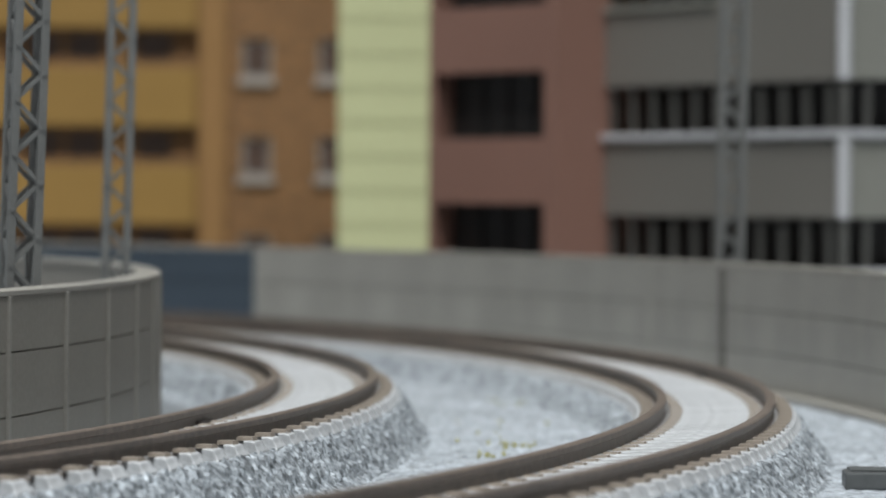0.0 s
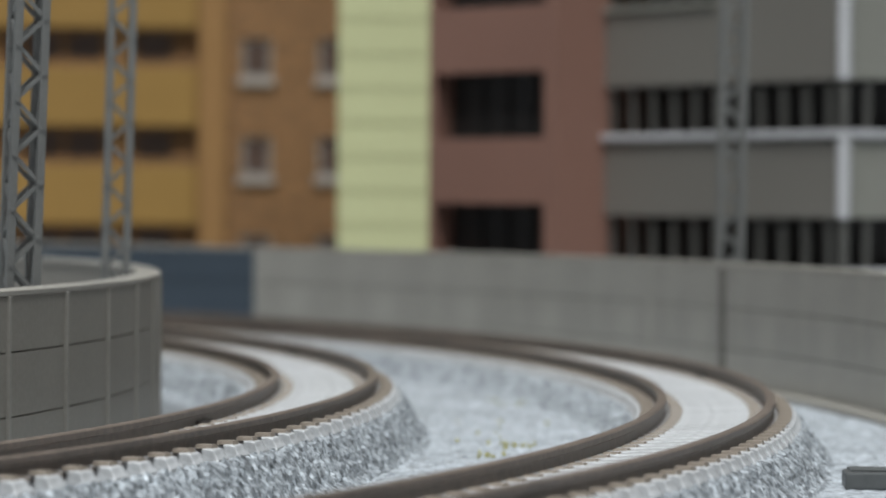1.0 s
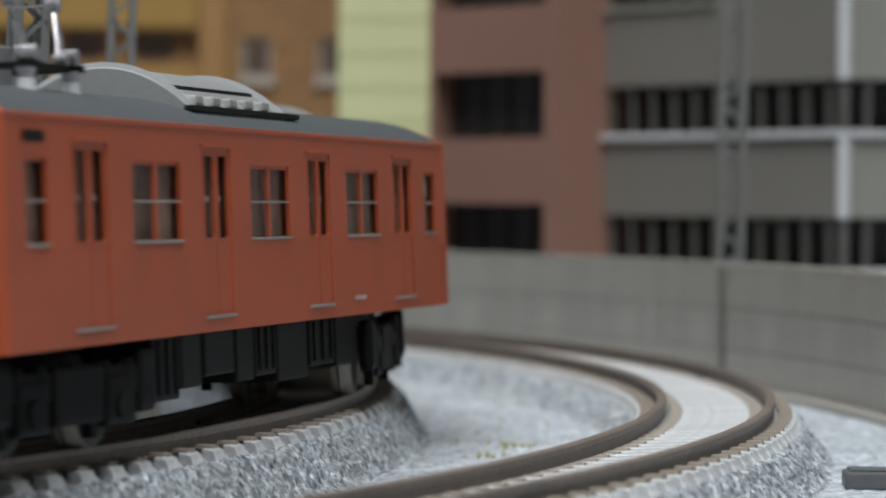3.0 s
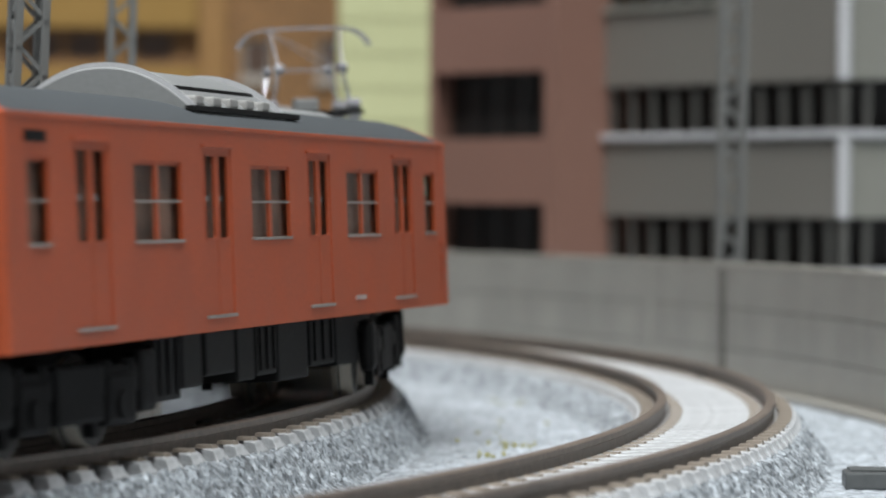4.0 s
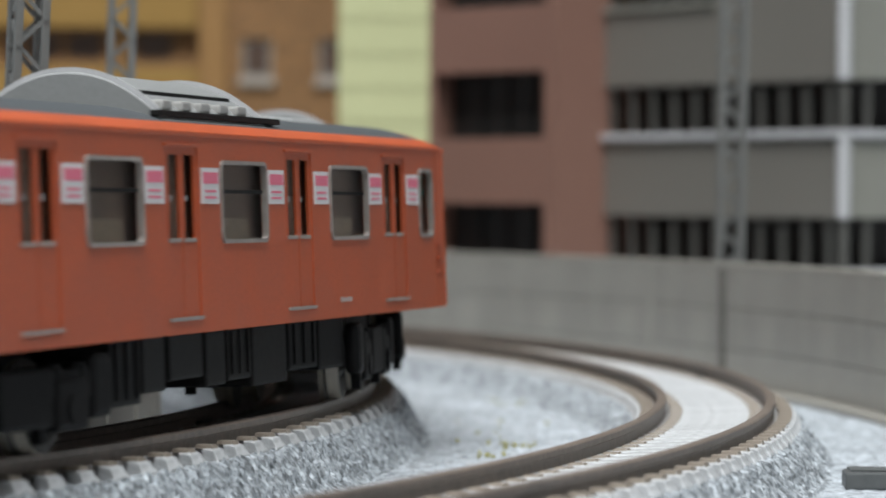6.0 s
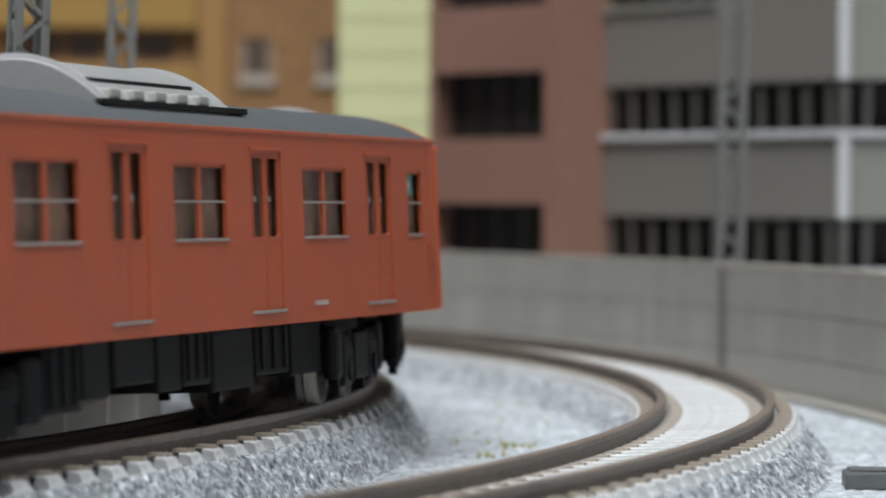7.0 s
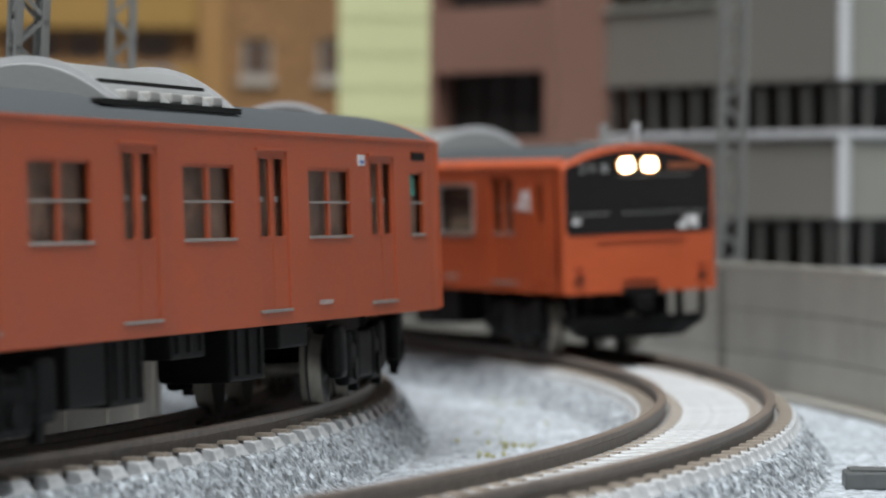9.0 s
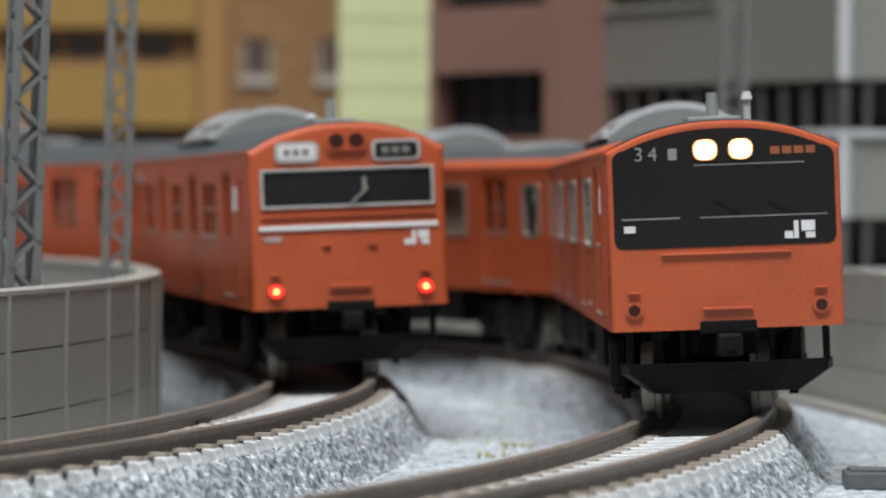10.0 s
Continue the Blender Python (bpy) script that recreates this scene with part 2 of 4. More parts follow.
# ---- room and ground ----
def build_room():
    bm = bmesh.new()
    box(bm, -2300, 1700, -1900, 2100, -790, -750)
    tagged(done(bm, "floor", WOOD), "brown wooden floor of the room", "floor", kind="structure")
    bm = bmesh.new()
    box(bm, -2300, 1700, -1900, 2100, 1650, 1690)
    tagged(done(bm, "ceiling", PLASTER), "plain white ceiling of the room", "ceiling", kind="structure")
    for name, b in (("wall_north", (-2300, 1700, 2100, 2140)), ("wall_south", (-2300, 1700, -1940, -1900)), ("wall_west", (-2340, -2300, -1940, 2140)), ("wall_east", (1700, 1740, -1940, 2140))):
        bm = bmesh.new()
        box(bm, *b, -790, 1690)
        tagged(done(bm, name, PLASTER), "plain pale plaster wall of the room", "wall", kind="structure")
    lamp = tagged(empty("ceiling_lamp"), "long white fluorescent ceiling lamp", "ceiling lamp")
    bm = bmesh.new()
    box(bm, -740, 500, -390, -10, 1625, 1649, 4)
    part("housing", bm, WHITE, lamp)
    bm = bmesh.new()
    box(bm, -720, 480, -375, -25, 1600, 1624.5, 8)
    part("diffuser", bm, LAMPG, lamp, "glowing diffuser")


def height_noise(x, y, s, a):
    return a * noise.noise(Vector((x * s, y * s, 3.1)))


def build_ground():
    """The layout board, covered in grit: fine and uneven in front, coarse further off."""
    bm = bmesh.new()
    box(bm, -900, 400, -260, 1000, -22, -2.2)
    tagged(done(bm, "layout_board", WOOD), "plywood board on legs under the model railway", "table", kind="structure")
    table = bpy.data.objects["layout_board"]
    for x, y in ((-860, -220), (360, -220), (-860, 960), (360, 960)):
        bm = bmesh.new()
        box(bm, x - 28, x + 28, y - 28, y + 28, -750, -22, 3)
        part("leg", bm, WOOD, table)
    n = 260
    x0, x1, y0, y1 = -70.0, 70.0, 190.0, 500.0
    me = bpy.data.meshes.new("ground")
    xs = [-900, -600, -300, -140] + [x0 + (x1 - x0) * i / n for i in range(n + 1)] + [140, 250, 400]
    ys = [-260, -100, 40, 130] + [y0 + (y1 - y0) * i / 400 for i in range(401)] + [560, 640, 780, 1000]
    vs, fs = [], []
    for y in ys:
        for x in xs:
            z = height_noise(x, y, 0.9, 0.16) + height_noise(x, y, 2.3, 0.16) + height_noise(x, y, 0.05, 0.25) - 0.12
            vs.append((x * U, y * U, z * U))
    w = len(xs)
    for j in range(len(ys) - 1):
        for i in range(w - 1):
            fs.append((j * w + i, j * w + i + 1, (j + 1) * w + i + 1, (j + 1) * w + i))
    me.from_pydata(vs, [], fs)
    me.materials.append(GROUND)
    tagged(new("ground", me), "pale grey gritty ground sheet of the layout", "ground", kind="structure")


# ---- tracks ----
def build_track(r, top, start, step, label, joiners):
    """A canted curve of track. top: mean rail top; start, step: sleeper angles in degrees."""
    track = tagged(empty("railway_track"), label, "railway track", group="model railway tracks")
    tilt = math.tan(radians(CANT))
    # roadbed with a rough moulded ballast surface
    me = bpy.data.meshes.new("roadbed")
    sh, bed = top - 2.2, top - 2.5
    prof = ((-10.4, -0.3), (-9.6, 0.3), (-7.9, sh - 0.35), (-7.4, sh), (-6.9, bed), (-5.6, bed), (5.6, bed), (6.9, bed), (7.4, sh), (7.9, sh - 0.35), (9.8, 0.3), (10.6, -0.3))
    fine = []
    for (u0, h0), (u1, h1) in zip(prof, prof[1:]):
        k = max(2, round(math.hypot(u1 - u0, h1 - h0) / (0.3 if abs(u0) > 6.8 and abs(u1) > 6.8 else 0.8)))
        fine += [(u0 + (u1 - u0) * i / k, h0 + (h1 - h0) * i / k) for i in range(k)]
    fine.append(prof[-1])
    angles = [-55 + 0.06 * i for i in range(1581)] + [39.8 + 4 * i for i in range(1, 67)]
    angles = [a for a in angles if a < 305] + [305]
    vs, fs = [], []
    w = len(fine)
    for a in angles:
        for u, h in fine:
            h += u * tilt * min(1, max(0, h / 3))
            p = ring_point(r + u, a, h)
            q = noise.noise(p * 1.15) * 0.34 + noise.noise(p * 2.6) * 0.22
            c = 1.0 if abs(u) > 7.2 else 0.4
            p = ring_point(r + u + q * c * (0.6 if u > 0 else -0.6), a, h + q * 0.6 * c)
            vs.append(p * U)
    for j in range(len(angles) - 1):
        for i in range(w - 1):
            fs.append((j * w + i, j * w + i + 1, (j + 1) * w + i + 1, (j + 1) * w + i))
    me.from_pydata(vs, [], fs)
    me.materials.append(BALLAST)
    o = new("roadbed", me)
    o.parent = track
    o["label"] = "moulded grey ballast bed"
    # two rails: foot, web and head
    zb = top - 1.75
    for side in (-1, 1):
        c = r + side * 4.85
        dz = side * 4.85 * tilt
        bm = bmesh.new()
        pr = [(c - 0.85, zb), (c + 0.85, zb), (c + 0.85, zb + 0.22), (c + 0.24, zb + 0.4), (c + 0.24, zb + 1.1), (c + 0.42, zb + 1.22), (c + 0.42, zb + 1.65), (c + 0.3, zb + 1.75), (c - 0.3, zb + 1.75), (c - 0.42, zb + 1.65), (c - 0.42, zb + 1.22), (c - 0.24, zb + 1.1), (c - 0.24, zb + 0.4), (c - 0.85, zb + 0.22)]
        arc_sweep(bm, [(a, z + dz) for a, z in pr], -75, 285, 0.6)
        part("rail", bm, RAILM, track, "brown rail")
    for side, a in joiners:
        bm = bmesh.new()
        box(bm, side * 4.85 - 0.75, side * 4.85 + 0.75, -2.2, 2.2, zb - 0.1 + side * 0.2, zb + 0.75 + side * 0.2, 0.12)
        o = part("rail_joiner", bm, RAILD, track, "dark metal rail joiner")
        o.matrix_basis = Matrix.Translation(ring_point(r, a, 0) * U) @ pose(0, 0, 0, 0, 0, a)
    # sleepers and their rail chairs, one mesh shared by all of each
    zs = top - 1.36

    def lay(bm, name, material):
        for v in bm.verts:
            v.co.z += v.co.x * tilt
        bmesh.ops.scale(bm, vec=(U, U, U), verts=bm.verts)
        me = bpy.data.meshes.new(name)
        bm.to_mesh(me)
        bm.free()
        me.materials.append(material)
        return me

    # along the sleeper: distance from the middle, half width, drop of the edge, rise of the rail chair
    half = ((2.9, 1.12, 0.0, 0.0), (3.0, 1.12, 0.0, 0.14), (3.9, 1.12, 0.0, 0.14), (4.1, 0.42, 0.0, 0.14), (4.15, 0.42, 0.0, 0.0), (5.5, 0.42, 0.0, 0.0), (5.55, 0.42, 0.0, 0.3), (6.05, 0.42, 0.0, 0.28), (6.2, 1.1, 0.0, 0.27), (6.75, 1.1, 0.0, 0.25), (6.85, 1.1, 0.04, 0.0), (7.1, 1.15, 0.12, 0.0), (7.3, 1.25, 0.5, 0.0), (7.55, 1.4, 0.85, 0.0))
    sm = bmesh.new()
    rings = []
    for x, w, drop, rise in [(-x, w, d, h) for x, w, d, h in reversed(half)] + list(half):
        z = zs - drop
        rings.append([Vector((x, k * y, h)) for k, y, h in ((-1, w * 1.1, zs - 1.1), (1, w * 1.1, zs - 1.1), (1, w, z - 0.1), (1, w * 0.88, z), (1, min(w * 0.86, 0.94) if not rise else 0.66, z), (1, min(w * 0.8, 0.8) if not rise else 0.6, z + rise), (-1, min(w * 0.8, 0.8) if not rise else 0.6, z + rise), (-1, min(w * 0.86, 0.94) if not rise else 0.66, z), (-1, w * 0.88, z), (-1, w, z - 0.1))])
    loft(sm, rings)
    for f in sm.faces:
        f.material_index = 1 if f.calc_center_median().z > zs + 0.06 else 0
    sme = lay(sm, "sleeper", TIE)
    sme.materials.append(TIEB)
    n = int(95 / step)
    for i in range(n):
        a = start + i * step
        m = Matrix.Translation(ring_point(r, a, 0) * U) @ pose(0, 0, 0, 0, 0, a)
        o = new("sleeper", sme)
        o.parent, o.matrix_basis = track, m
    rest = bmesh.new()
    a = start + n * step
    while a < 360 + start - step * 0.4:
        box(rest, -7.1, 7.1, -1.15, 1.15, top - 2.3, top - 1.36, m=Matrix.Translation(ring_point(r, a, 0)) @ pose(0, 0, 0, 0, 0, a))
        a += step
    o = part("far_sleepers", rest, TIE, track)
    o["kind"] = "stuff"
    return track


# ---- walls beside the line ----
def build_arc_wall(name, r, out, a0, a1, step, material, label, ribs, pilasters=()):
    """A curved wall of cast panels in three rows. out: +1 when its panels face away from the centre."""
    wall = tagged(empty(name), label, "wall", kind="structure")
    top = 15.45
    bm = bmesh.new()
    ri, ro = (r - 2.0, r - 0.35) if out > 0 else (r + 0.35, r + 2.0)
    arc_sweep(bm, [(ri, -0.4), (ro, -0.4), (ro, top - 0.5), (ri, top - 0.5)], a0, a1, 1.0)
    part("core", bm, material, wall)
    # The coping has its own pale colour to hold the highlight along the top.
    bm = bmesh.new()
    arc_sweep(bm, [(ri - 0.35, top - 0.5), (ro + 0.5, top - 0.5), (ro + 0.5, top - 0.1), (ro + 0.3, top), (ri - 0.15, top), (ri - 0.35, top - 0.1)], a0, a1, 1.0)
    part("coping", bm, WALLR, wall, "pale top edge with its highlight in the colour")
    n = round((a1 - a0) / step)
    rows = ((0.0, 5.215), (5.24, 10.415), (10.44, top - 0.5)) if ribs else ((0.0, 4.985), (4.99, 9.975), (9.98, top - 0.5))
    tiles = []
    for z0, z1 in rows:
        bm = bmesh.new()
        half = (step - (0.05 if ribs else 0.012)) / 2
        pr = [(r - 0.36 * out, z0), (r, z0 + 0.06), (r, z1 - 0.06), (r - 0.36 * out, z1)]
        rings = []
        for k in range(5):
            a = radians(-half + 2 * half * k / 4)
            rings.append([Vector((q * math.cos(a), q * math.sin(a), z)) for q, z in pr])
        loft(bm, rings)
        bmesh.ops.scale(bm, vec=(U, U, U), verts=bm.verts)
        me = bpy.data.meshes.new("panel")
        bm.to_mesh(me)
        bm.free()
        me.materials.append(material)
        tiles.append(me)
    for i in range(n):
        a = a0 + (i + 0.5) * (a1 - a0) / n
        for me in tiles:
            o = new("panel", me)
            o.parent, o.matrix_basis = wall, pose(CX * U, CY * U, 0, 0, 0, a)
    if ribs:
        bm = bmesh.new()
        box(bm, min(r - 0.3 * out, r + 0.28 * out), max(r - 0.3 * out, r + 0.28 * out), -0.3, 0.3, 0, top - 0.5, 0.1)
        bmesh.ops.scale(bm, vec=(U, U, U), verts=bm.verts)
        me = bpy.data.meshes.new("joint_strip")
        bm.to_mesh(me)
        bm.free()
        me.materials.append(WALLR)
        for i in range(n + 1):
            o = new("joint_strip", me)
            o.parent, o.matrix_basis = wall, pose(CX * U, CY * U, 0, 0, 0, a0 + i * (a1 - a0) / n)
    for a, w, d in pilasters:
        bm = bmesh.new()
        box(bm, min(r, r + d * out), max(r, r + d * out), -w / 2, w / 2, 0, top - 0.6, 0.12)
        o = part("pilaster", bm, PILAM if d > 0.2 else material, wall, "upright strip")
        o.matrix_basis = pose(CX * U, CY * U, 0, 0, 0, a)
    return wall


# ---- lattice masts ----
def build_mast(x, y, z0, turn, lean, width, height, label):
    mast = tagged(empty("catenary_mast", pose(x * U, y * U, z0 * U, 0, lean, turn)), label, "mast", group="lattice masts of the line")
    h = width / 2
    for sx in (-1, 1):
        for sy in (-1, 1):
            bm = bmesh.new()
            box(bm, sx * h - 0.36, sx * h + 0.36, sy * h * 0.8 - 0.3, sy * h * 0.8 + 0.3, 0, height, 0.06)
            part("post", bm, MASTM, mast)
    pitch = width * 0.98
    n = int(height / pitch)
    for sy in (-1, 1):
        bm = bmesh.new()
        for i in range(n):
            s = 1 if i % 2 else -1
            bar(bm, (-s * h, sy * h * 0.8, 0.6 + i * pitch), (s * h, sy * h * 0.8, 0.6 + (i + 1) * pitch), 0.26, 0.36)
            cyl(bm, (s * h, sy * h * 0.8 - 0.42 * 1, 0.6 + (i + 1) * pitch), (s * h, sy * h * 0.8 + 0.42, 0.6 + (i + 1) * pitch), 0.22, 8)
        part("lattice", bm, MASTM, mast)
    for sx in (-1, 1):
        bm = bmesh.new()
        for i in range(n):
            s = 1 if i % 2 else -1
            bar(bm, (sx * h, -s * h * 0.8, 0.6 + i * pitch), (sx * h, s * h * 0.8, 0.6 + (i + 1) * pitch), 0.3, 0.42)
        part("lattice", bm, MASTM, mast)
    bm = bmesh.new()
    box(bm, -h - 1.2, h + 1.2, -h - 1.2, h + 1.2, 0, 1.4, 0.2)
    part("base_plate", bm, MASTM, mast)
    return mast


# ---- model buildings ----
def build_ochre_block():
    """Apartment block with yellow balcony fronts and a brown brick wing. Its front stands at y = 0 of its own space."""
    b = tagged(empty("apartment_block", pose(0, 818 * U, -0.8 * U)), "ochre plastic model apartment block with yellow balconies", "building", group="model buildings")
    x0, xp, xw, x1, top = -150.0, -50.6, -44.8, -8.0, 98.0
    bm = bmesh.new()
    holes = []
    for k in range(4):
        z = 30.8 + 20.25 * (k - 1)
        for c in (-136.0, -119.0, -102.0, -83.0, -74.5, -60.0):
            holes.append((c - 3.6, c + 3.6, z + 1.4, z + 7.0))
    holed(bm, x0, xp, 0, top, holes, 3.6, 1.5)
    part("balcony_wall", bm, BRICKB, b)
    for c in holes:
        bm = bmesh.new()
        box(bm, c[0], c[1], 4.4, 4.8, c[2], c[3])
        part("window", bm, BROWNWIN, b)
    for k in range(5):
        z = 18.6 + 20.25 * (k - 1)
        bm = bmesh.new()
        box(bm, x0, xp - 0.3, 0, 1.4, z, z + 12.2, 0.25)
        box(bm, x0, xp - 0.3, 1.4, 3.6, z, z + 1.6)
        part("balcony_front", bm, YELLOWB, b, "yellow balcony front")
        for c in (-128.0, -93.0, -66.5):
            bm = bmesh.new()
            box(bm, c - 0.5, c + 0.5, 1.41, 3.6, z + 1.6, z + 20.2)
            part("partition", bm, OCHRE, b)
    bm = bmesh.new()
    box(bm, xp, xw, -1.2, 8.5, 0, top, 0.4)
    part("pier", bm, OCHRE, b)
    bm = bmesh.new()
    wins = []
    for k in range(4):
        z = 48.9 + 20.3 * (k - 2)
        for c in (-38.7, -22.9):
            wins.append((c - 3.1, c + 3.1, z, z + 8.2))
    holed(bm, xw, x1, 0, top, wins, 0.3, 1.6)
    part("brick_wall", bm, BRICKB, b, "brown brick-pattern wall")
    for w in wins:
        o = bmesh.new()
        holed(o, w[0], w[1], w[2], w[3], [(w[0] + 0.7, w[1] - 0.7, w[2] + 0.7, w[3] - 0.7)], 0.9, 0.5)
        f = part("window", o, WALLR, b, "small window with a dark pane")
        o = bmesh.new()
        box(o, w[0] + 0.7, w[1] - 0.7, 1.1, 1.3, w[2] + 0.7, w[3] - 0.7)
        part("pane", o, BROWNWIN, f)
        o = bmesh.new()
        box(o, w[0] - 0.8, w[1] + 0.8, -0.9, 0.3, w[2] - 1.6, w[2], 0.2)
        part("sill", o, SILLM, f, "buff sill")
    bm = bmesh.new()
    box(bm, x0, x1, 5.2, 40, 0, top - 1)
    part("body", bm, OCHRE, b)
    bm = bmesh.new()
    box(bm, x0 - 1, x1 + 1, -1.4, 41, top, top + 3, 0.3)
    part("roof", bm, WALLM, b)


def build_tower():
    b = tagged(empty("apartment_tower", pose(0, 727 * U, -0.8 * U)), "pale yellow plastic model tower with ribbed cladding", "building", group="model buildings")
    bm = bmesh.new()
    box(bm, -19.1, -2.0, 0.5, 26, 0, 120)
    part("body", bm, PALEY, b)
    for k in range(19):
        bm = bmesh.new()
        box(bm, -19.4, -1.9, 0, 0.5, 6.3 * k + 0.15, 6.3 * k + 6.15, 0.12)
        part("cladding_panel", bm, PALEY, b)
    bm = bmesh.new()
    box(bm, -20, -1.5, -0.5, 27, 120, 122, 0.3)
    part("roof", bm, WALLM, b)


def build_brown_block():
    """Corner block; its own x runs along the front, from the near corner towards the left."""
    m = Matrix.Translation((17.6 * U, 614 * U, -0.9 * U)) @ Matrix.Rotation(math.atan2(27.3, -20.5) - math.pi, 4, "Z")
    b = tagged(empty("corner_block", m), "brown-pink plastic model block with open dark galleries", "building", group="model buildings")
    wins = [(-32.0, -3.5, 13.0 + 20.8 * k, 23.4 + 20.8 * k) for k in range(5)]
    bm = bmesh.new()
    holed(bm, -33.3, 0, 0, 116, wins, 0, 0.8)
    part("front_wall", bm, PINKB, b)
    for bx in ((-1.8, 0, 0.8, 34), (-33.3, -32.4, 0.8, 34), (-32.4, -1.8, 32, 34)):
        bm = bmesh.new()
        box(bm, *bx, 0, 116)
        part("side_wall", bm, PINKB, b)
    # Floors, back wall and mullions are near-black, with the gallery shade in their colour.
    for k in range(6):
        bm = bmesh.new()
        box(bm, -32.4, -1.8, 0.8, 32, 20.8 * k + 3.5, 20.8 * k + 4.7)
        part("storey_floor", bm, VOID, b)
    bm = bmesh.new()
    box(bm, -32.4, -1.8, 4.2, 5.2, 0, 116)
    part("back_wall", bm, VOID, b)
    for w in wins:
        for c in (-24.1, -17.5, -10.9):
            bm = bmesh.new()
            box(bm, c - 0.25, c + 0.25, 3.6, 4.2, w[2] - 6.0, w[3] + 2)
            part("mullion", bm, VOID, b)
    bm = bmesh.new()
    box(bm, -34.0, 0.7, -0.7, 35, 116, 118.5, 0.3)
    part("roof", bm, WALLM, b)


def build_grey_block():
    """Office block seen across its corner; own x runs along the front from the far end to the near corner."""
    m = Matrix.Translation((24.4 * U, 621 * U, -0.9 * U)) @ Matrix.Rotation(math.atan2(-53.4, 32.6), 4, "Z")
    b = tagged(empty("office_block", m), "grey plastic model office block with long balconies", "building", group="model buildings")
    L = 62.6
    # The core's near-black colour stands in for the shade behind the balconies.
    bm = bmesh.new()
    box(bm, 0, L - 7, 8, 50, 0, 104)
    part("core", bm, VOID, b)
    step = 31.0           # the upper storeys stand back as far as this
    for k in range(6):
        z = 1.6 + 20 * k
        if k < 2:
            bm = bmesh.new()
            box(bm, 0, L - 0.1, 0, 1.2, z, z + 11.6, 0.15)
            part("parapet", bm, GREYB, b)
            bm = bmesh.new()
            box(bm, -0.3, L + 0.3, -0.8, 1.5, z + 11.6, z + 12.7, 0.25)
            box(bm, L - 1.4, L + 0.8, 1.5, 50, z + 11.6, z + 12.7, 0.25)
            part("ledge", bm, LEDGE, b, "pale ledge")
        else:
            bm = bmesh.new()
            box(bm, 0, step, 0, 1.2, z, z + 11.5, 0.15)
            part("parapet", bm, GREYB, b)
            bm = bmesh.new()
            box(bm, -0.3, step + 0.4, -0.6, 1.5, z + 11.5, z + 12.4, 0.2)
            part("coping", bm, GREYG, b)
            bm = bmesh.new()
            box(bm, step, L - 0.1, 0, 1.2, z, z + 20, 0.0)
            part("upper_wall", bm, GREYB, b)
        bm = bmesh.new()
        box(bm, L - 1.2, L + 0.05, 1.2, 50, z, z + (11.6 if k < 2 else 20.0), 0.15)
        part("side_parapet", bm, GREYG, b)
        bm = bmesh.new()
        box(bm, 0, L - 1.2, 1.2, 8, z, z + 1.2)
        part("balcony_floor", bm, GREYB, b)
        for i in range(11 if k < 2 else 6):
            bm = bmesh.new()
            x = 2.6 + i * 5.6
            box(bm, x - 0.45, x + 0.45, 0.5, 1.3, z + 12.7, z + 20.0)
            part("slat", bm, SLATM, b)
        for i in range(9 if k < 2 else 0):
            bm = bmesh.new()
            y = 5 + i * 5.1
            box(bm, L - 1.1, L - 0.3, y - 0.45, y + 0.45, z + 12.7, z + 20.0)
            part("slat", bm, SLATM, b)
    for k in range(6):
        z = 1.6 + 20 * k
        # Rounded corner in the pale ledge colour, to paint its highlight.
        bm = bmesh.new()
        cyl(bm, (L - 0.2, 0.5, z), (L - 0.2, 0.5, z + (11.6 if k < 2 else 20.0)), 1.0, 16)
        part("corner_piece", bm, LEDGE, b, "rounded parapet corner, its highlight put in as a pale colour")
        if k < 2:
            bm = bmesh.new()
            cyl(bm, (L - 0.4, 0.7, z + 12.7), (L - 0.4, 0.7, z + 20.0), 0.8, 12)
            part("corner_post", bm, SLATM, b)
    bm = bmesh.new()
    box(bm, -0.5, L + 0.5, -0.5, 51, 121.6, 124, 0.3)
    part("roof", bm, WALLM, b)


def build_trackside():
    t = tagged(empty("connector_box", pose(35.0 * U, 319 * U, 0, 0, 0, -2)), "small dark grey plastic connector box on the ground", "connector box")
    bm = bmesh.new()
    box(bm, -2.6, 6, -2.2, 2.6, -0.2, 1.25, 0.2)
    part("case", bm, BOXG, t)
    bm = bmesh.new()
    box(bm, -2.2, 5.6, -1.8, 2.2, 1.25, 1.45, 0.06)
    part("cover", bm, BOXG, t)
    rng = random.Random(4)
    bm = bmesh.new()
    for cx, cy, n, s in ((6.5, 368.5, 18, 2.2), (3.8, 353.5, 10, 1.6), (6.9, 446, 9, 4.5), (6, 402, 7, 6.0), (2.5, 378, 4, 3.0)):
        for i in range(n):
            x, y = cx + rng.gauss(0, s * 0.45), cy + rng.gauss(0, s)
            r = rng.uniform(0.10, 0.24)
            g = bmesh.ops.create_icosphere(bm, subdivisions=1, radius=r)
            for v in g["verts"]:
                v.co = v.co * rng.uniform(0.7, 1.2) + Vector((x, y, 0.05 + r * 0.4))
    tagged(done(bm, "turf_crumbs", TUFT), "scattered yellow-green turf crumbs on the grit", "turf", kind="stuff")


# ---- trains ----
HL, HW, ZB, ZG, BOG = 66.4, 9.35, 7.76, 23.5, 46.0
ROOFS = {"A": (24.1, 2.75), "B": (23.5, 2.5)}     # gutter height and rise of the roof of each kind
DOORS = (-48.15, -16.05, 16.05, 48.15)
PAIRS = (-32.1, 0.0, 32.1)
RISE = 2.5
TALL = 0.925


def arch(y):
    return ZG + RISE * (1 - abs(y / HW) ** 2.3)


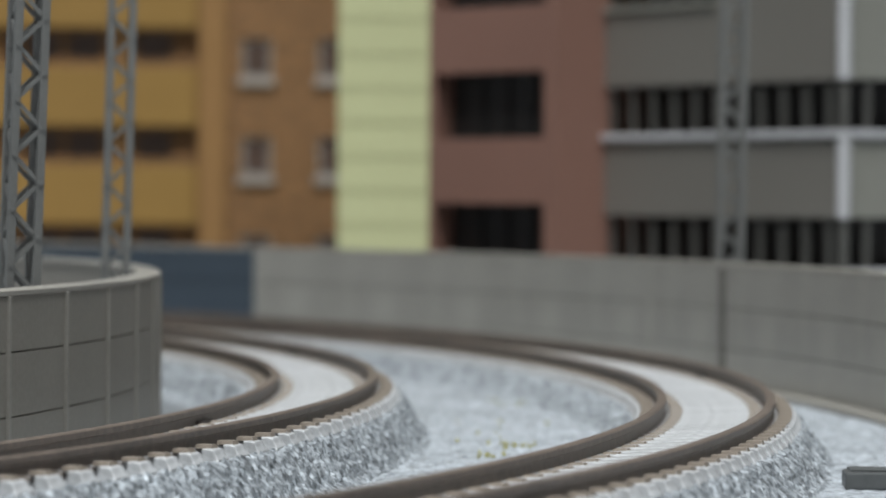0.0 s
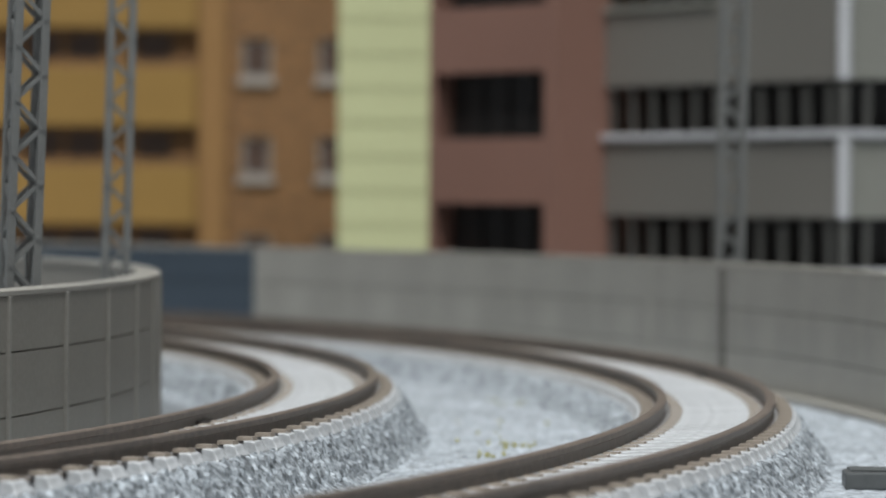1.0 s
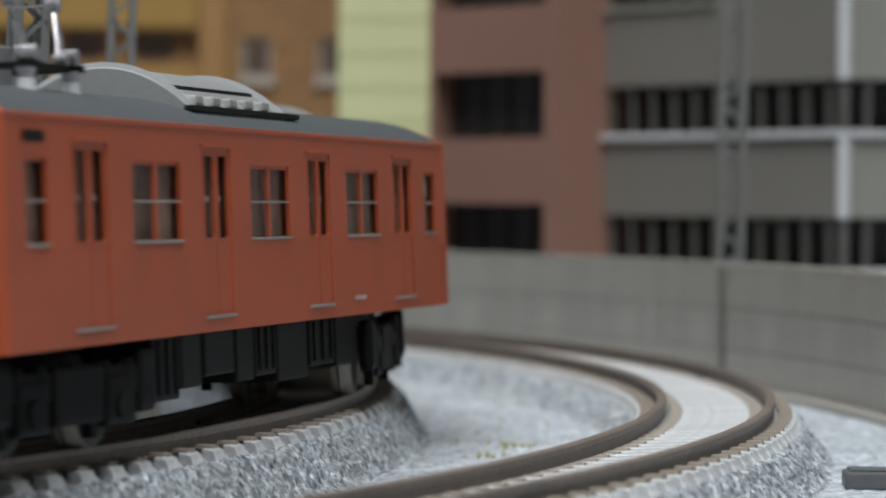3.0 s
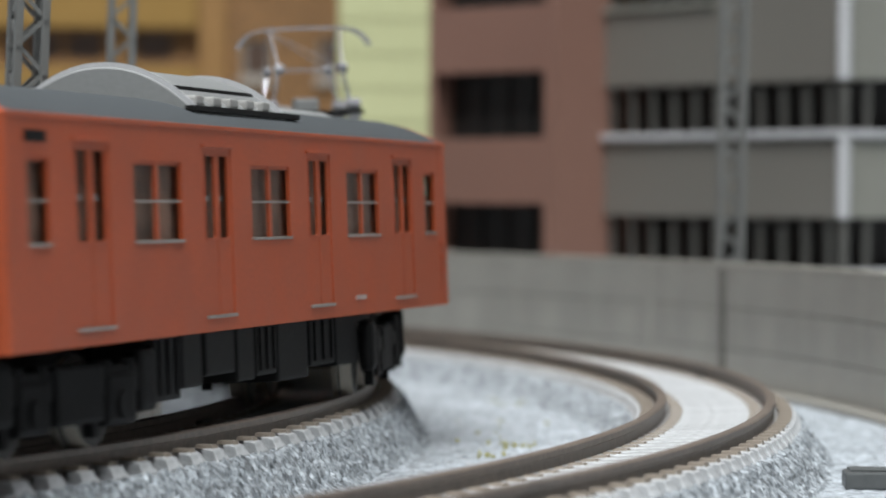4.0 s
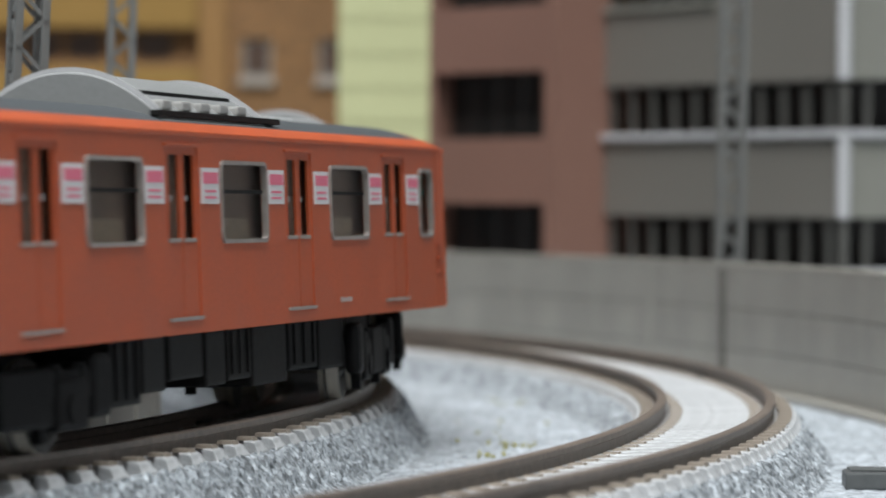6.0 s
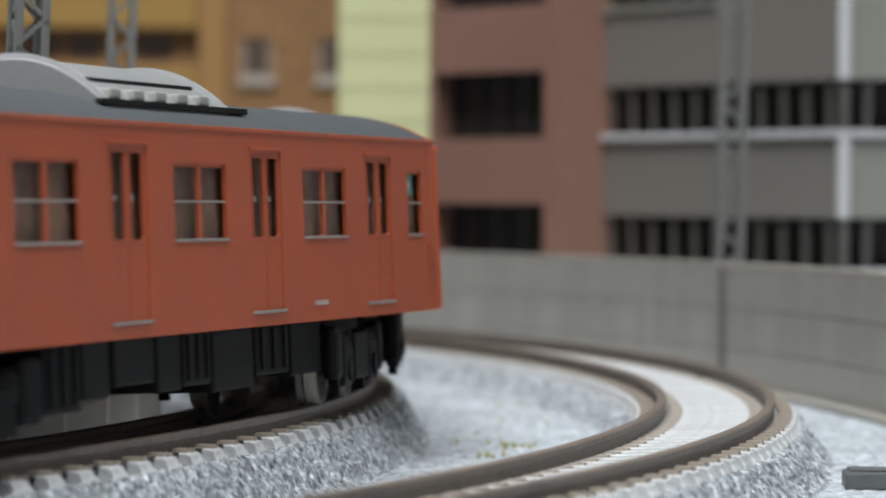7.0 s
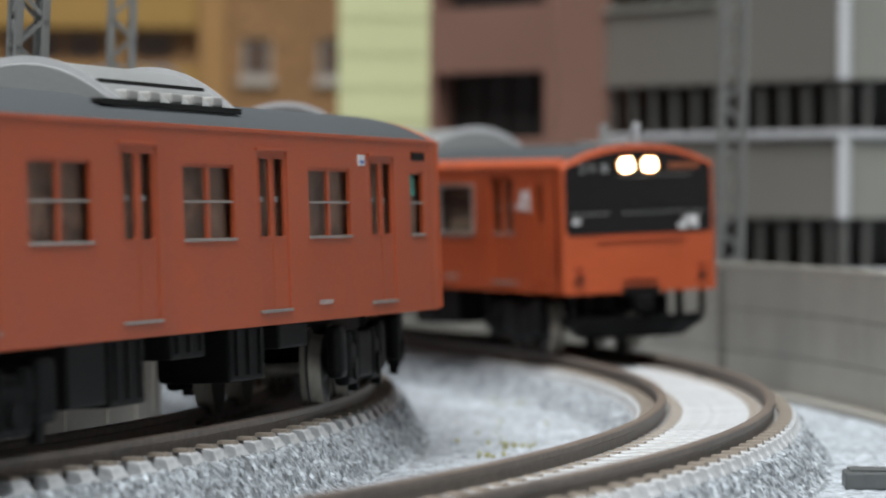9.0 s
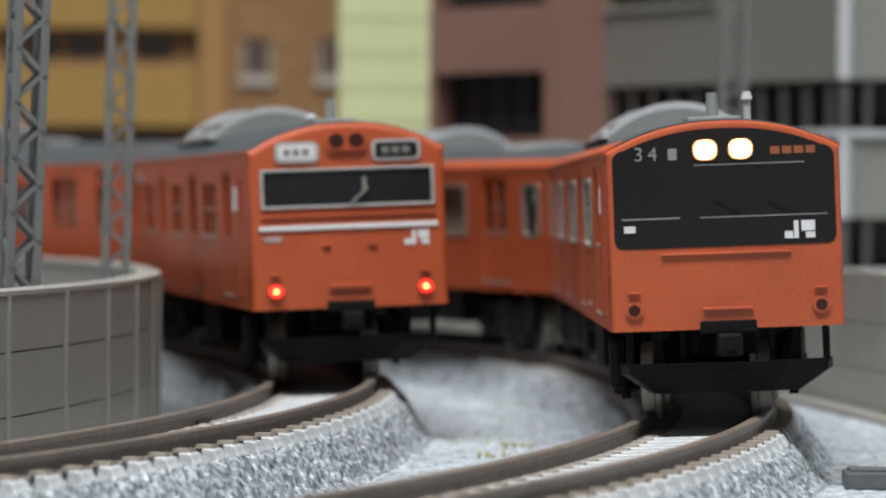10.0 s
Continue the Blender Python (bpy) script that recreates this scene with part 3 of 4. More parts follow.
def rounded_ring(bm, c, zc, w, h, r, t, y0, y1):
    """A rounded window frame in the plane y, from y0 to y1, of bar width t."""
    def outline(w, h, r):
        pts = []
        for cx, cz, a0 in ((w / 2 - r, h / 2 - r, 0), (-w / 2 + r, h / 2 - r, 90), (-w / 2 + r, -h / 2 + r, 180), (w / 2 - r, -h / 2 + r, 270)):
            for k in range(4):
                a = radians(a0 + 30 * k)
                pts.append((c + cx + r * math.cos(a), zc + cz + r * math.sin(a)))
        return pts
    o, i = outline(w, h, r), outline(w - 2 * t, h - 2 * t, max(0.05, r - t))
    n = len(o)
    v = [[bm.verts.new((p[0], y, p[1])) for p in ring] for ring, y in ((o, y0), (o, y1), (i, y1), (i, y0))]
    for k in range(4):
        a, b = v[k], v[(k + 1) % 4]
        for j in range(n):
            bm.faces.new((a[j], a[(j + 1) % n], b[(j + 1) % n], b[j]))
    bmesh.ops.recalc_face_normals(bm, faces=bm.faces)


def rounded_plate(bm, c, zc, w, h, r, x0, x1, axis="x"):
    pts = []
    for cx, cz, a0 in ((w / 2 - r, h / 2 - r, 0), (-w / 2 + r, h / 2 - r, 90), (-w / 2 + r, -h / 2 + r, 180), (w / 2 - r, -h / 2 + r, 270)):
        for k in range(5):
            a = radians(a0 + 22.5 * k)
            pts.append((c + cx + r * math.cos(a), zc + cz + r * math.sin(a)))
    if axis == "x":
        loft(bm, [[Vector((x, p[0], p[1])) for p in pts] for x in (x0, x1)])
    else:
        loft(bm, [[Vector((p[0], x, p[1])) for p in pts] for x in (x0, x1)])


def logo_shapes(bm, c, z, s, pos, axis):
    """A plain company mark of four small blocks."""
    def b(u0, u1, z0, z1):
        if axis == "x":
            box(bm, pos[0], pos[1], c + u0 * s, c + u1 * s, z + z0 * s, z + z1 * s)
        else:
            box(bm, c + u0 * s, c + u1 * s, pos[0], pos[1], z + z0 * s, z + z1 * s)
    b(-1.0, -0.45, -0.6, -0.1)
    b(-0.4, -0.1, -0.6, 0.62)
    b(0.08, 0.95, -0.1, 0.62)
    b(0.35, 0.95, -0.6, -0.18)


def build_bogie(car, x, turn):
    bogie = new("bogie")
    bogie.empty_display_size = 0.003
    bogie.parent = car
    bogie.matrix_basis = pose(x * U, 0, 0, 0, 0, turn)
    for side in (-1, 1):
        bm = bmesh.new()
        y = side * 7.1
        box(bm, -10.2, 10.2, y - 0.5, y + 0.5, 3.6, 5.7, 0.3)
        box(bm, -3.9, 3.9, y - 0.75, y + 0.75, 1.9, 5.9, 0.35)
        for ax in (-7.0, 7.0):
            box(bm, ax - 2.5, ax + 2.5, y - 0.7, y + 0.7, 1.5, 5.2, 0.5)
            cyl(bm, (ax, y - 0.9, 2.9), (ax, y + 1.0, 2.9), 1.0, 12)
            cyl(bm, (ax - 1.9, y + 0.1, 2.2), (ax - 1.9, y + 0.1, 6.0), 0.75, 10)
            cyl(bm, (ax + 1.9, y + 0.1, 2.2), (ax + 1.9, y + 0.1, 6.0), 0.75, 10)
            box(bm, ax - 4.6, ax - 3.6, y - 0.4, y + 0.4, 0.9, 3.6)
        for ex in (-11.6, 11.6):
            box(bm, ex - 1.5, ex + 1.5, y - 0.7, y + 0.7, 2.2, 6.6, 0.6)
        part("side_frame", bm, UNDER, bogie)
    bm = bmesh.new()
    box(bm, -3.0, 3.0, -6.2, 6.2, 3.4, 5.6, 0.2)
    cyl(bm, (0, 0, 5.6), (0, 0, 7.6), 2.2, 16)
    part("bolster", bm, UNDER, bogie)
    for ax in (-7.0, 7.0):
        bm = bmesh.new()
        half = [(3.7, 0.6), (3.72, 3.5), (4.2, 3.55), (4.35, 2.98), (5.4, 2.86), (5.45, 2.3), (5.1, 1.2), (5.5, 0.7), (5.7, 0.3)]
        prof = [(-y, r) for y, r in reversed(half)] + half
        loft(bm, [[Vector((r * math.cos(2 * math.pi * k / 28), y, r * math.sin(2 * math.pi * k / 28))) for k in range(28)] for y, r in prof])
        for f in bm.faces:
            f.material_index = 1 if abs(f.normal.y) > 0.6 else 0
        o = part("wheelset", bm, [WHEEL, WHEELF], bogie, "metal wheels on an axle")
        o.matrix_basis = pose(ax * U, 0, 2.9 * U)
    return bogie


def car_side(car, side, kind, cab, tail):
    """One body side with its door leaves, windows and trim."""
    y = side * HW
    yi = min(y, y - side * 0.34)
    zw0, zw1 = 15.0, 21.1
    holes = [(c - 4.0, c + 4.0, 8.9, 22.3) for c in DOORS]
    wins = [(c - 6.1, c + 6.1, zw0, zw1) for c in PAIRS]
    ends = [(-62.2, -57.6, zw0, zw1)]
    crew = (59.2, 61.0, 16.4, 21.2)
    if cab:
        ends.append(crew)
    else:
        ends.append((57.6, 62.2, zw0, zw1))
    bm = bmesh.new()
    holed(bm, -HL, HL, ZB, ZG, holes + wins + ends, yi, 0.34)
    part("body_side", bm, ORANGE, car)
    lo, hi = (y - side * 0.32, y - side * 0.1)
    ya, yb = min(lo, hi), max(lo, hi)
    for c in DOORS:
        bm = bmesh.new()
        gl = []
        for s in (-1, 1):
            a, b = sorted((c + s * 0.5, c + s * 3.3))
            gl.append((a, b, 15.1, 21.8))
        holed(bm, c - 4.0, c + 4.0, 8.9, 22.3, gl, ya, yb - ya)
        box(bm, c - 0.06, c + 0.06, min(y - side * 0.12, y - side * 0.06), max(y - side * 0.12, y - side * 0.06), 8.7, 15.0)
        door = part("door", bm, ORANGE, car)
        for g in gl:
            fr = bmesh.new()
            rounded_ring(fr, (g[0] + g[1]) / 2, (g[2] + g[3]) / 2, g[1] - g[0] + 0.3, g[3] - g[2] + 0.3, 0.5, 0.24, min(y - side * 0.2, y - side * 0.05), max(y - side * 0.2, y - side * 0.05))
            part("glazing_seal", fr, ORANGE, door)
            if kind == "B":
                fr = bmesh.new()
                box(fr, g[0] - 0.1, g[1] + 0.1, min(y - side * 0.2, y), max(y - side * 0.2, y), g[2] - 0.2, g[2] + 0.12, 0.05)
                part("glazing_sill", fr, FRAME, door, "dull silver sill")
        hb = bmesh.new()
        for s in (-1, 1):
            x = c + s * 1.85
            box(hb, x - 0.38, x + 0.38, min(y - side * 0.33, y - side * 0.355), max(y - side * 0.33, y - side * 0.355), 18.1, 18.55)
        part("door_label", hb, AC_GREY, door, "small white label on the glass")
        bm = bmesh.new()
        box(bm, c - 4.2, c + 4.2, min(y, y + side * 0.16), max(y, y + side * 0.16), 8.8, 9.08, 0.05)
        part("door_step", bm, FRAME, car, "silver door step strip")
        bm = bmesh.new()
        box(bm, c - 4.3, c + 4.3, min(y, y + side * 0.18), max(y, y + side * 0.18), 22.35, 22.6, 0.05)
        part("door_gutter", bm, ORANGE, car)
    for w in wins + ends[: (1 if cab else 2)]:
        c, wd = (w[0] + w[1]) / 2, w[1] - w[0]
        if kind == "A":
            bm = bmesh.new()
            if wd > 8:
                box(bm, c - 0.42, c + 0.42, min(y - side * 0.33, y - side * 0.1), max(y - side * 0.33, y - side * 0.1), zw0, zw1)
            box(bm, w[0], w[1], min(y - side * 0.33, y - side * 0.15), max(y - side * 0.33, y - side * 0.15), zw1 - 0.3, zw1)
            fr = part("window", bm, ORANGE, car)
            bm = bmesh.new()
            box(bm, w[0] + 0.1, w[1] - 0.1, min(y - side * 0.33, y - side * 0.05), max(y - side * 0.33, y - side * 0.05), 17.98, 18.18)
            part("sash_bar", bm, FRAME, fr, "silver sash bar")
            bm = bmesh.new()
            box(bm, w[0] - 0.1, w[1] + 0.1, min(y - side * 0.4, y + side * 0.15), max(y - side * 0.4, y + side * 0.15), zw0 - 0.1, zw0 + 0.16, 0.06)
            part("sill", bm, FRAME, fr, "silver sill")
        else:
            bm = bmesh.new()
            rounded_ring(bm, c, (zw0 + zw1) / 2, wd + 0.6, zw1 - zw0 + 0.6, 0.8, 0.33, min(y - side * 0.3, y + side * 0.18), max(y - side * 0.3, y + side * 0.18))
            fr = part("window", bm, FRAME, car, "dull silver window frame")
            if wd > 8:
                bm = bmesh.new()
                box(bm, w[0], w[1], min(y - side * 0.33, y - side * 0.2), max(y - side * 0.33, y - side * 0.2), 18.75, 19.05)
                part("sash_bar", bm, UNDER, fr, "dark sash bar")
    for x0, x1 in [(c - 4.1, c + 4.1) for c in DOORS] + [(w[0] - 0.2, w[1] + 0.2) for w in wins + ends]:
        bm = bmesh.new()
        box(bm, x0, x1, min(y - side * 0.36, y - side * 0.5), max(y - side * 0.36, y - side * 0.5), 14.6, 22.2)
        o = part("window_glass", bm, GLASS, car)
        o.visible_shadow = False
    bm = bmesh.new()
    box(bm, -HL, HL, min(y - side * 0.05, y + side * 0.14), max(y - side * 0.05, y + side * 0.14), ZG - 0.32, ZG + 0.02, 0.06)
    part("rain_gutter", bm, ORANGE, car)
    bm = bmesh.new()
    box(bm, -62.6, -58.2, min(y, y + side * 0.12), max(y, y + side * 0.12), 22.1, 22.9, 0.05)
    part("side_indicator", bm, UNDER, car, "dark destination indicator")
    bm = bmesh.new()
    for z in (11.2, 12.5, 13.8):
        box(bm, 63.8, 65.6, min(y, y + side * 0.22), max(y, y + side * 0.22), z, z + 0.22, 0.05)
    part("side_steps", bm, ORANGE, car)
    bm = bmesh.new()
    nx = -30.0 if tail and kind == "A" else 30.0
    box(bm, nx - 1.8, nx + 1.8, min(y, y + side * 0.1), max(y, y + side * 0.1), 9.15, 9.55)
    part("number_bar", bm, FADED, car, "faded white printed number bar")
    if not cab:
        bm = bmesh.new()
        box(bm, 58.3, 61.4, min(y - side * 0.66, y - side * 0.7), max(y - side * 0.66, y - side * 0.7), 18.8, 20.7)
        st = part("window_sticker", bm, GREEN, car, "green sticker behind the glass")
        bm = bmesh.new()
        box(bm, 58.8, 60.6, min(y - side * 0.62, y - side * 0.66), max(y - side * 0.62, y - side * 0.66), 19.4, 20.1)
        part("sticker_mark", bm, WHITE, st)
    else:
        bm = bmesh.new()
        box(bm, -61.4, -58.3, min(y - side * 0.66, y - side * 0.7), max(y - side * 0.66, y - side * 0.7), 18.8, 20.7)
        part("window_sticker", bm, GREEN, car, "green sticker behind the glass")
        for c in (29.3, 34.9) if kind == "A" and not tail else ():
            bm = bmesh.new()
            box(bm, c - 1.7, c + 1.7, min(y - side * 0.66, y - side * 0.7), max(y - side * 0.66, y - side * 0.7), 18.6, 20.7)
            part("window_sticker", bm, GREEN, car, "green sticker behind the glass")
        bm = bmesh.new()
        logo_shapes(bm, 55.3, 19.2, 2.0, sorted((y, y + side * 0.1)), "y")
        part("company_mark", bm, WHITE, car, "white company mark")
        bm = bmesh.new()
        holed(bm, 57.8, 62.8, 9.0, 22.4, [(58.0, 62.6, 9.2, 22.2)], min(y, y + side * 0.1), 0.1)
        part("crew_door_frame", bm, ORANGE, car)


def body_end(car, x, kind):
    """Flat gangway end at x, with bellows."""
    s = 1 if x > 0 else -1
    ys = [-HW + 0.0 + 2 * HW * i / 24 for i in range(25)]
    bm = bmesh.new()
    prof = [(-HW, ZB)] + [(y, arch(y) - 0.06) for y in ys] + [(HW, ZB)]
    prof = [(y * 1.003, z) for y, z in prof]
    inner = [(y * 0.955, min(z, ZG) if abs(y) > HW * 0.99 else z - 0.1) for y, z in prof]
    loft(bm, [[Vector((x - s * 2.2, y, z)) for y, z in prof], [Vector((x, y, z)) for y, z in prof], [Vector((x + s * 0.45, y, z)) for y, z in inner]])
    part("end_wall", bm, ORANGE, car)
    bm = bmesh.new()
    box(bm, *sorted((x + s * 0.45, x + s * 1.3)), -3.0, 3.0, ZB + 0.4, 21.0, 0.3)
    part("gangway_bellows", bm, UNDER_GREY, car, "dark grey gangway bellows")


def cab_face(car, kind, lamps):
    """The driver's end at +x."""
    x = HL
    ys = [-HW + 2 * HW * i / 32 for i in range(33)]
    prof = [(-HW, ZB)] + [(y, arch(y)) for y in ys] + [(HW, ZB)]

    def ring(xx, k, dz):
        return [Vector((xx, y * k, z - (dz + 0.22 if z > ZB + 0.1 else 0))) for y, z in prof]
    bm = bmesh.new()
    if kind == "A":
        loft(bm, [ring(x - 1.2, 1, 0), ring(x + 0.1, 1, 0.02), ring(x + 0.42, 0.975, 0.25), ring(x + 0.5, 0.94, 0.5)])
        fx = x + 0.5
    else:
        loft(bm, [ring(x - 1.2, 1, 0), ring(x + 0.5, 1.0, 0.0), ring(x + 0.75, 0.985, 0.12), ring(x + 0.8, 0.962, 0.32)])
        fx = x + 0.8
    face = part("cab_face", bm, ORANGE, car)
    if kind == "A":
        bm = bmesh.new()
        rounded_plate(bm, 0, 20.05, 16.3, 3.8, 0.35, fx - 0.2, fx + 0.06)
        part("windscreen", bm, DARKWIN, car, "dark windscreen")
        bm = bmesh.new()
        box(bm, fx - 0.1, fx + 0.22, -8.3, 8.3, 21.8, 22.08, 0.08)
        box(bm, fx - 0.1, fx + 0.22, -8.3, 8.3, 18.02, 18.32, 0.08)
        for s in (-1, 1):
            box(bm, fx - 0.1, fx + 0.22, *sorted((s * 8.0, s * 8.3)), 18.32, 21.8, 0.05)
        part("windscreen_frame", bm, SILVER, car, "silver windscreen frame")
        bm = bmesh.new()
        box(bm, fx - 0.1, fx + 0.2, -8.3, 8.3, 17.1, 17.4, 0.06)
        part("face_rib", bm, ORANGE, car)
        bm = bmesh.new()
        box(bm, fx - 0.1, fx + 0.16, -8.55, 8.55, 15.8, 16.3, 0.06)
        part("white_band", bm, WHITE, car, "white band across the face")
        bm = bmesh.new()
        bar(bm, (fx + 0.2, 0.2, 18.3), (fx + 0.25, 1.9, 20.0), 0.5, 0.2)
        bar(bm, (fx + 0.2, 1.6, 19.6), (fx + 0.25, 1.6, 21.1), 0.36, 0.16)
        part("wiper", bm, GREYG, car, "pale wiper")
        bm = bmesh.new()
        rounded_plate(bm, 0.0, 24.75, 3.9, 1.9, 0.7, fx - 0.3, fx + 0.35)
        hl = part("headlight_case", bm, ORANGE, car)
        for s in (-0.95, 0.95):
            bm = bmesh.new()
            cyl(bm, (fx + 0.1, s, 24.85), (fx + 0.42, s, 24.85), 0.72, 20)
            part("headlight", bm, DARKRED, hl, "unlit dark headlight")
        for c, m, w in ((-4.75, WHITE, 4.2), (4.75, DARKWIN, 4.7)):
            bm = bmesh.new()
            rounded_plate(bm, c, 23.75, w, 2.2, 0.6, fx - 0.3, fx + 0.2)
            bx = part("destination_box", bm, SILVER, car, "framed destination box")
            bm = bmesh.new()
            rounded_plate(bm, c, 23.75, w - 0.7, 1.5, 0.3, fx + 0.1, fx + 0.26)
            pn = part("display", bm, m, bx)
            for k in range(3):
                bm = bmesh.new()
                box(bm, fx + 0.2, fx + 0.29, c - w * 0.3 + k * w * 0.21, c - w * 0.3 + k * w * 0.21 + w * 0.15, 23.4, 24.1)
                part("display_bar", bm, GREYG if m is WHITE else GREYB, bx)
        for s in (-1, 1):
            bm = bmesh.new()
            cyl(bm, (fx - 0.2, s * 7.15, 9.65), (fx + 0.3, s * 7.15, 9.65), 0.78, 20)
            tl = part("tail_light_case", bm, ORANGE, car)
            bm = bmesh.new()
            cyl(bm, (fx + 0.2, s * 7.15, 9.65), (fx + 0.42, s * 7.15, 9.65), 0.62, 20)
            part("tail_light", bm, TAIL if lamps else VOID, tl, "glowing red tail light" if lamps else "")
            if lamps:
                bm = bmesh.new()
                cyl(bm, (fx + 0.4, s * 7.15, 9.65), (fx + 0.5, s * 7.15, 9.65), 0.26, 16)
                part("tail_light_core", bm, TCORE, tl, "bright core of the tail light")
            bm = bmesh.new()
            box(bm, fx - 0.1, fx + 0.3, s * 7.15 - 0.5, s * 7.15 + 0.5, 11.2, 11.4, 0.08)
            part("step", bm, ORANGE, car)
            bm = bmesh.new()
            box(bm, fx - 0.1, fx + 0.25, s * 2.2 - 0.45, s * 2.2 + 0.45, 14.1, 14.3, 0.08)
            part("handle", bm, ORANGE, car)
        bm = bmesh.new()
        logo_shapes(bm, 6.5, 14.7, 1.2, (fx - 0.02, fx + 0.07), "x")
        part("company_mark", bm, WHITE, car, "white company mark")
        bm = bmesh.new()
        box(bm, fx - 0.02, fx + 0.07, -8.1, -6.4, 14.7, 15.25)
        part("number_bar", bm, FADED, car, "white printed number bar")
        bm = bmesh.new()
        box(bm, fx - 0.1, fx + 0.3, -2.0, 2.0, 9.7, 10.25, 0.1)
        part("coupler_cover", bm, ORANGE, car)
    else:
        bm = bmesh.new()
        ye, rc = HW * 0.952, 1.0
        zc = arch(ye - rc) - 0.85 - rc
        corner = [(ye - rc + rc * math.cos(radians(a)), zc + rc * math.sin(radians(a))) for a in range(0, 76, 15)]
        top = [(-(ye - rc) + 2 * (ye - rc) * i / 28, arch(-(ye - rc) + 2 * (ye - rc) * i / 28) - 0.85) for i in range(29)]
        outline = [(-ye, 15.6)] + [(-y, z) for y, z in corner] + top + corner[::-1] + [(ye, 15.6), (ye - 0.25, 15.05), (ye - 0.7, 14.9), (0.7 - ye, 14.9), (0.25 - ye, 15.05)]
        loft(bm, [[Vector((xx, y, z)) for y, z in outline] for xx in (fx - 0.3, fx + 0.05)])
        part("black_window_panel", bm, BLACKG, car, "gloss black windscreen panel")
        bm = bmesh.new()
        box(bm, fx, fx + 0.1, -8.3, -3.6, 17.4, 17.54)
        box(bm, fx, fx + 0.1, -2.0, 8.2, 17.4, 17.5)
        box(bm, fx, fx + 0.09, -2.4, 6.5, 21.95, 22.04)
        part("window_rail", bm, AC_GREY, car, "thin pale window rail")
        bm = bmesh.new()
        bar(bm, (fx + 0.08, 5.6, 17.7), (fx + 0.12, 3.4, 18.8), 0.12, 0.12)
        bar(bm, (fx + 0.08, 1.4, 17.7), (fx + 0.12, -0.8, 19.0), 0.12, 0.12)
        part("wiper", bm, UNDER_GREY, car)
        for s in (-1, 1):
            bm = bmesh.new()
            rounded_plate(bm, s * 1.42, 23.3, 1.95, 1.8, 0.7, fx - 0.05, fx + 0.2)
            hl = part("headlight", bm, HALO, car, "lamp rim with a warm glow in place of the halo")
            bm = bmesh.new()
            rounded_plate(bm, s * 1.42, 23.3, 1.6, 1.5, 0.65, fx + 0.1, fx + 0.3)
            part("lamp", bm, HEAD, hl, "glowing warm headlamp")
            bm = bmesh.new()
            cyl(bm, (fx - 0.2, s * 7.5, 9.6), (fx + 0.2, s * 7.5, 9.6), 0.72, 20)
            tl = part("tail_light_case", bm, ORANGE, car)
            bm = bmesh.new()
            cyl(bm, (fx + 0.1, s * 7.5, 9.6), (fx + 0.24, s * 7.5, 9.6), 0.48, 20)
            part("tail_light", bm, DARKRED, tl, "unlit dark red tail light")
            bm = bmesh.new()
            box(bm, fx - 0.1, fx + 0.26, s * 7.5 - 0.5, s * 7.5 + 0.5, 11.0, 11.2, 0.06)
            part("step", bm, ORANGE, car)
        bm = bmesh.new()
        logo_shapes(bm, 6.0, 16.15, 1.25, (fx + 0.04, fx + 0.12), "x")
        part("company_mark", bm, WHITE, car, "white company mark")
        bm = bmesh.new()
        box(bm, fx + 0.04, fx + 0.1, -8.1, -7.2, 16.3, 16.9)
        part("number_bar", bm, WHITE, car, "white printed number bar")
        cu = bpy.data.curves.new("run_number", "FONT")
        cu.body, cu.size, cu.extrude, cu.align_x = "34", 1.6 * U, 0.02 * U, "CENTER"
        cu.space_character = 1.4
        cu.materials.append(AC_GREY)
        o = new("run_number", cu)
        o.parent = car
        o.matrix_basis = Matrix.Translation(((fx + 0.08) * U, -6.2 * U, 22.5 * U)) @ Matrix(((0, 0, 1, 0), (1, 0, 0, 0), (0, 1, 0, 0), (0, 0, 0, 1)))
        bm = bmesh.new()
        box(bm, fx + 0.04, fx + 0.1, -4.4, -3.7, 22.5, 23.5)
        part("run_number_bar", bm, AC_GREY, car)
        for k in range(4):
            bm = bmesh.new()
            box(bm, fx + 0.04, fx + 0.1, 3.8 + k * 0.95, 3.8 + k * 0.95 + 0.75, 22.75, 23.4)
            part("destination_bar", bm, DEST, car, "dim amber destination display")
        bm = bmesh.new()
        box(bm, fx - 0.1, fx + 0.22, -5.2, 5.2, 14.2, 14.42, 0.08)
        part("face_rib", bm, ORANGE, car)
        bm = bmesh.new()
        box(bm, fx - 0.1, fx + 0.26, -2.0, 2.0, 9.35, 9.65, 0.1)
        part("face_rib", bm, ORANGE, car)
    bm = bmesh.new()
    box(bm, fx - 1.2, fx + 0.08, -2.3, 2.3, ZB - 0.4, ZB + 0.75, 0.15)
    part("coupler_recess", bm, UNDER, car)
    bm = bmesh.new()
    box(bm, fx - 3, fx + 1.6, -1.0, 1.0, 5.4, 7.4, 0.3)
    cyl(bm, (fx + 1.6, 0, 6.4), (fx + 1.9, 0, 6.4), 0.45, 12)
    part("coupler", bm, UNDER, car)
    # pilot plate below the face
    bm = bmesh.new()
    pts = [(fx - 3.2, -8.6), (fx - 0.9, -8.0), (fx + 0.5, -4.5), (fx + 0.7, 0), (fx + 0.5, 4.5), (fx - 0.9, 8.0), (fx - 3.2, 8.6)]
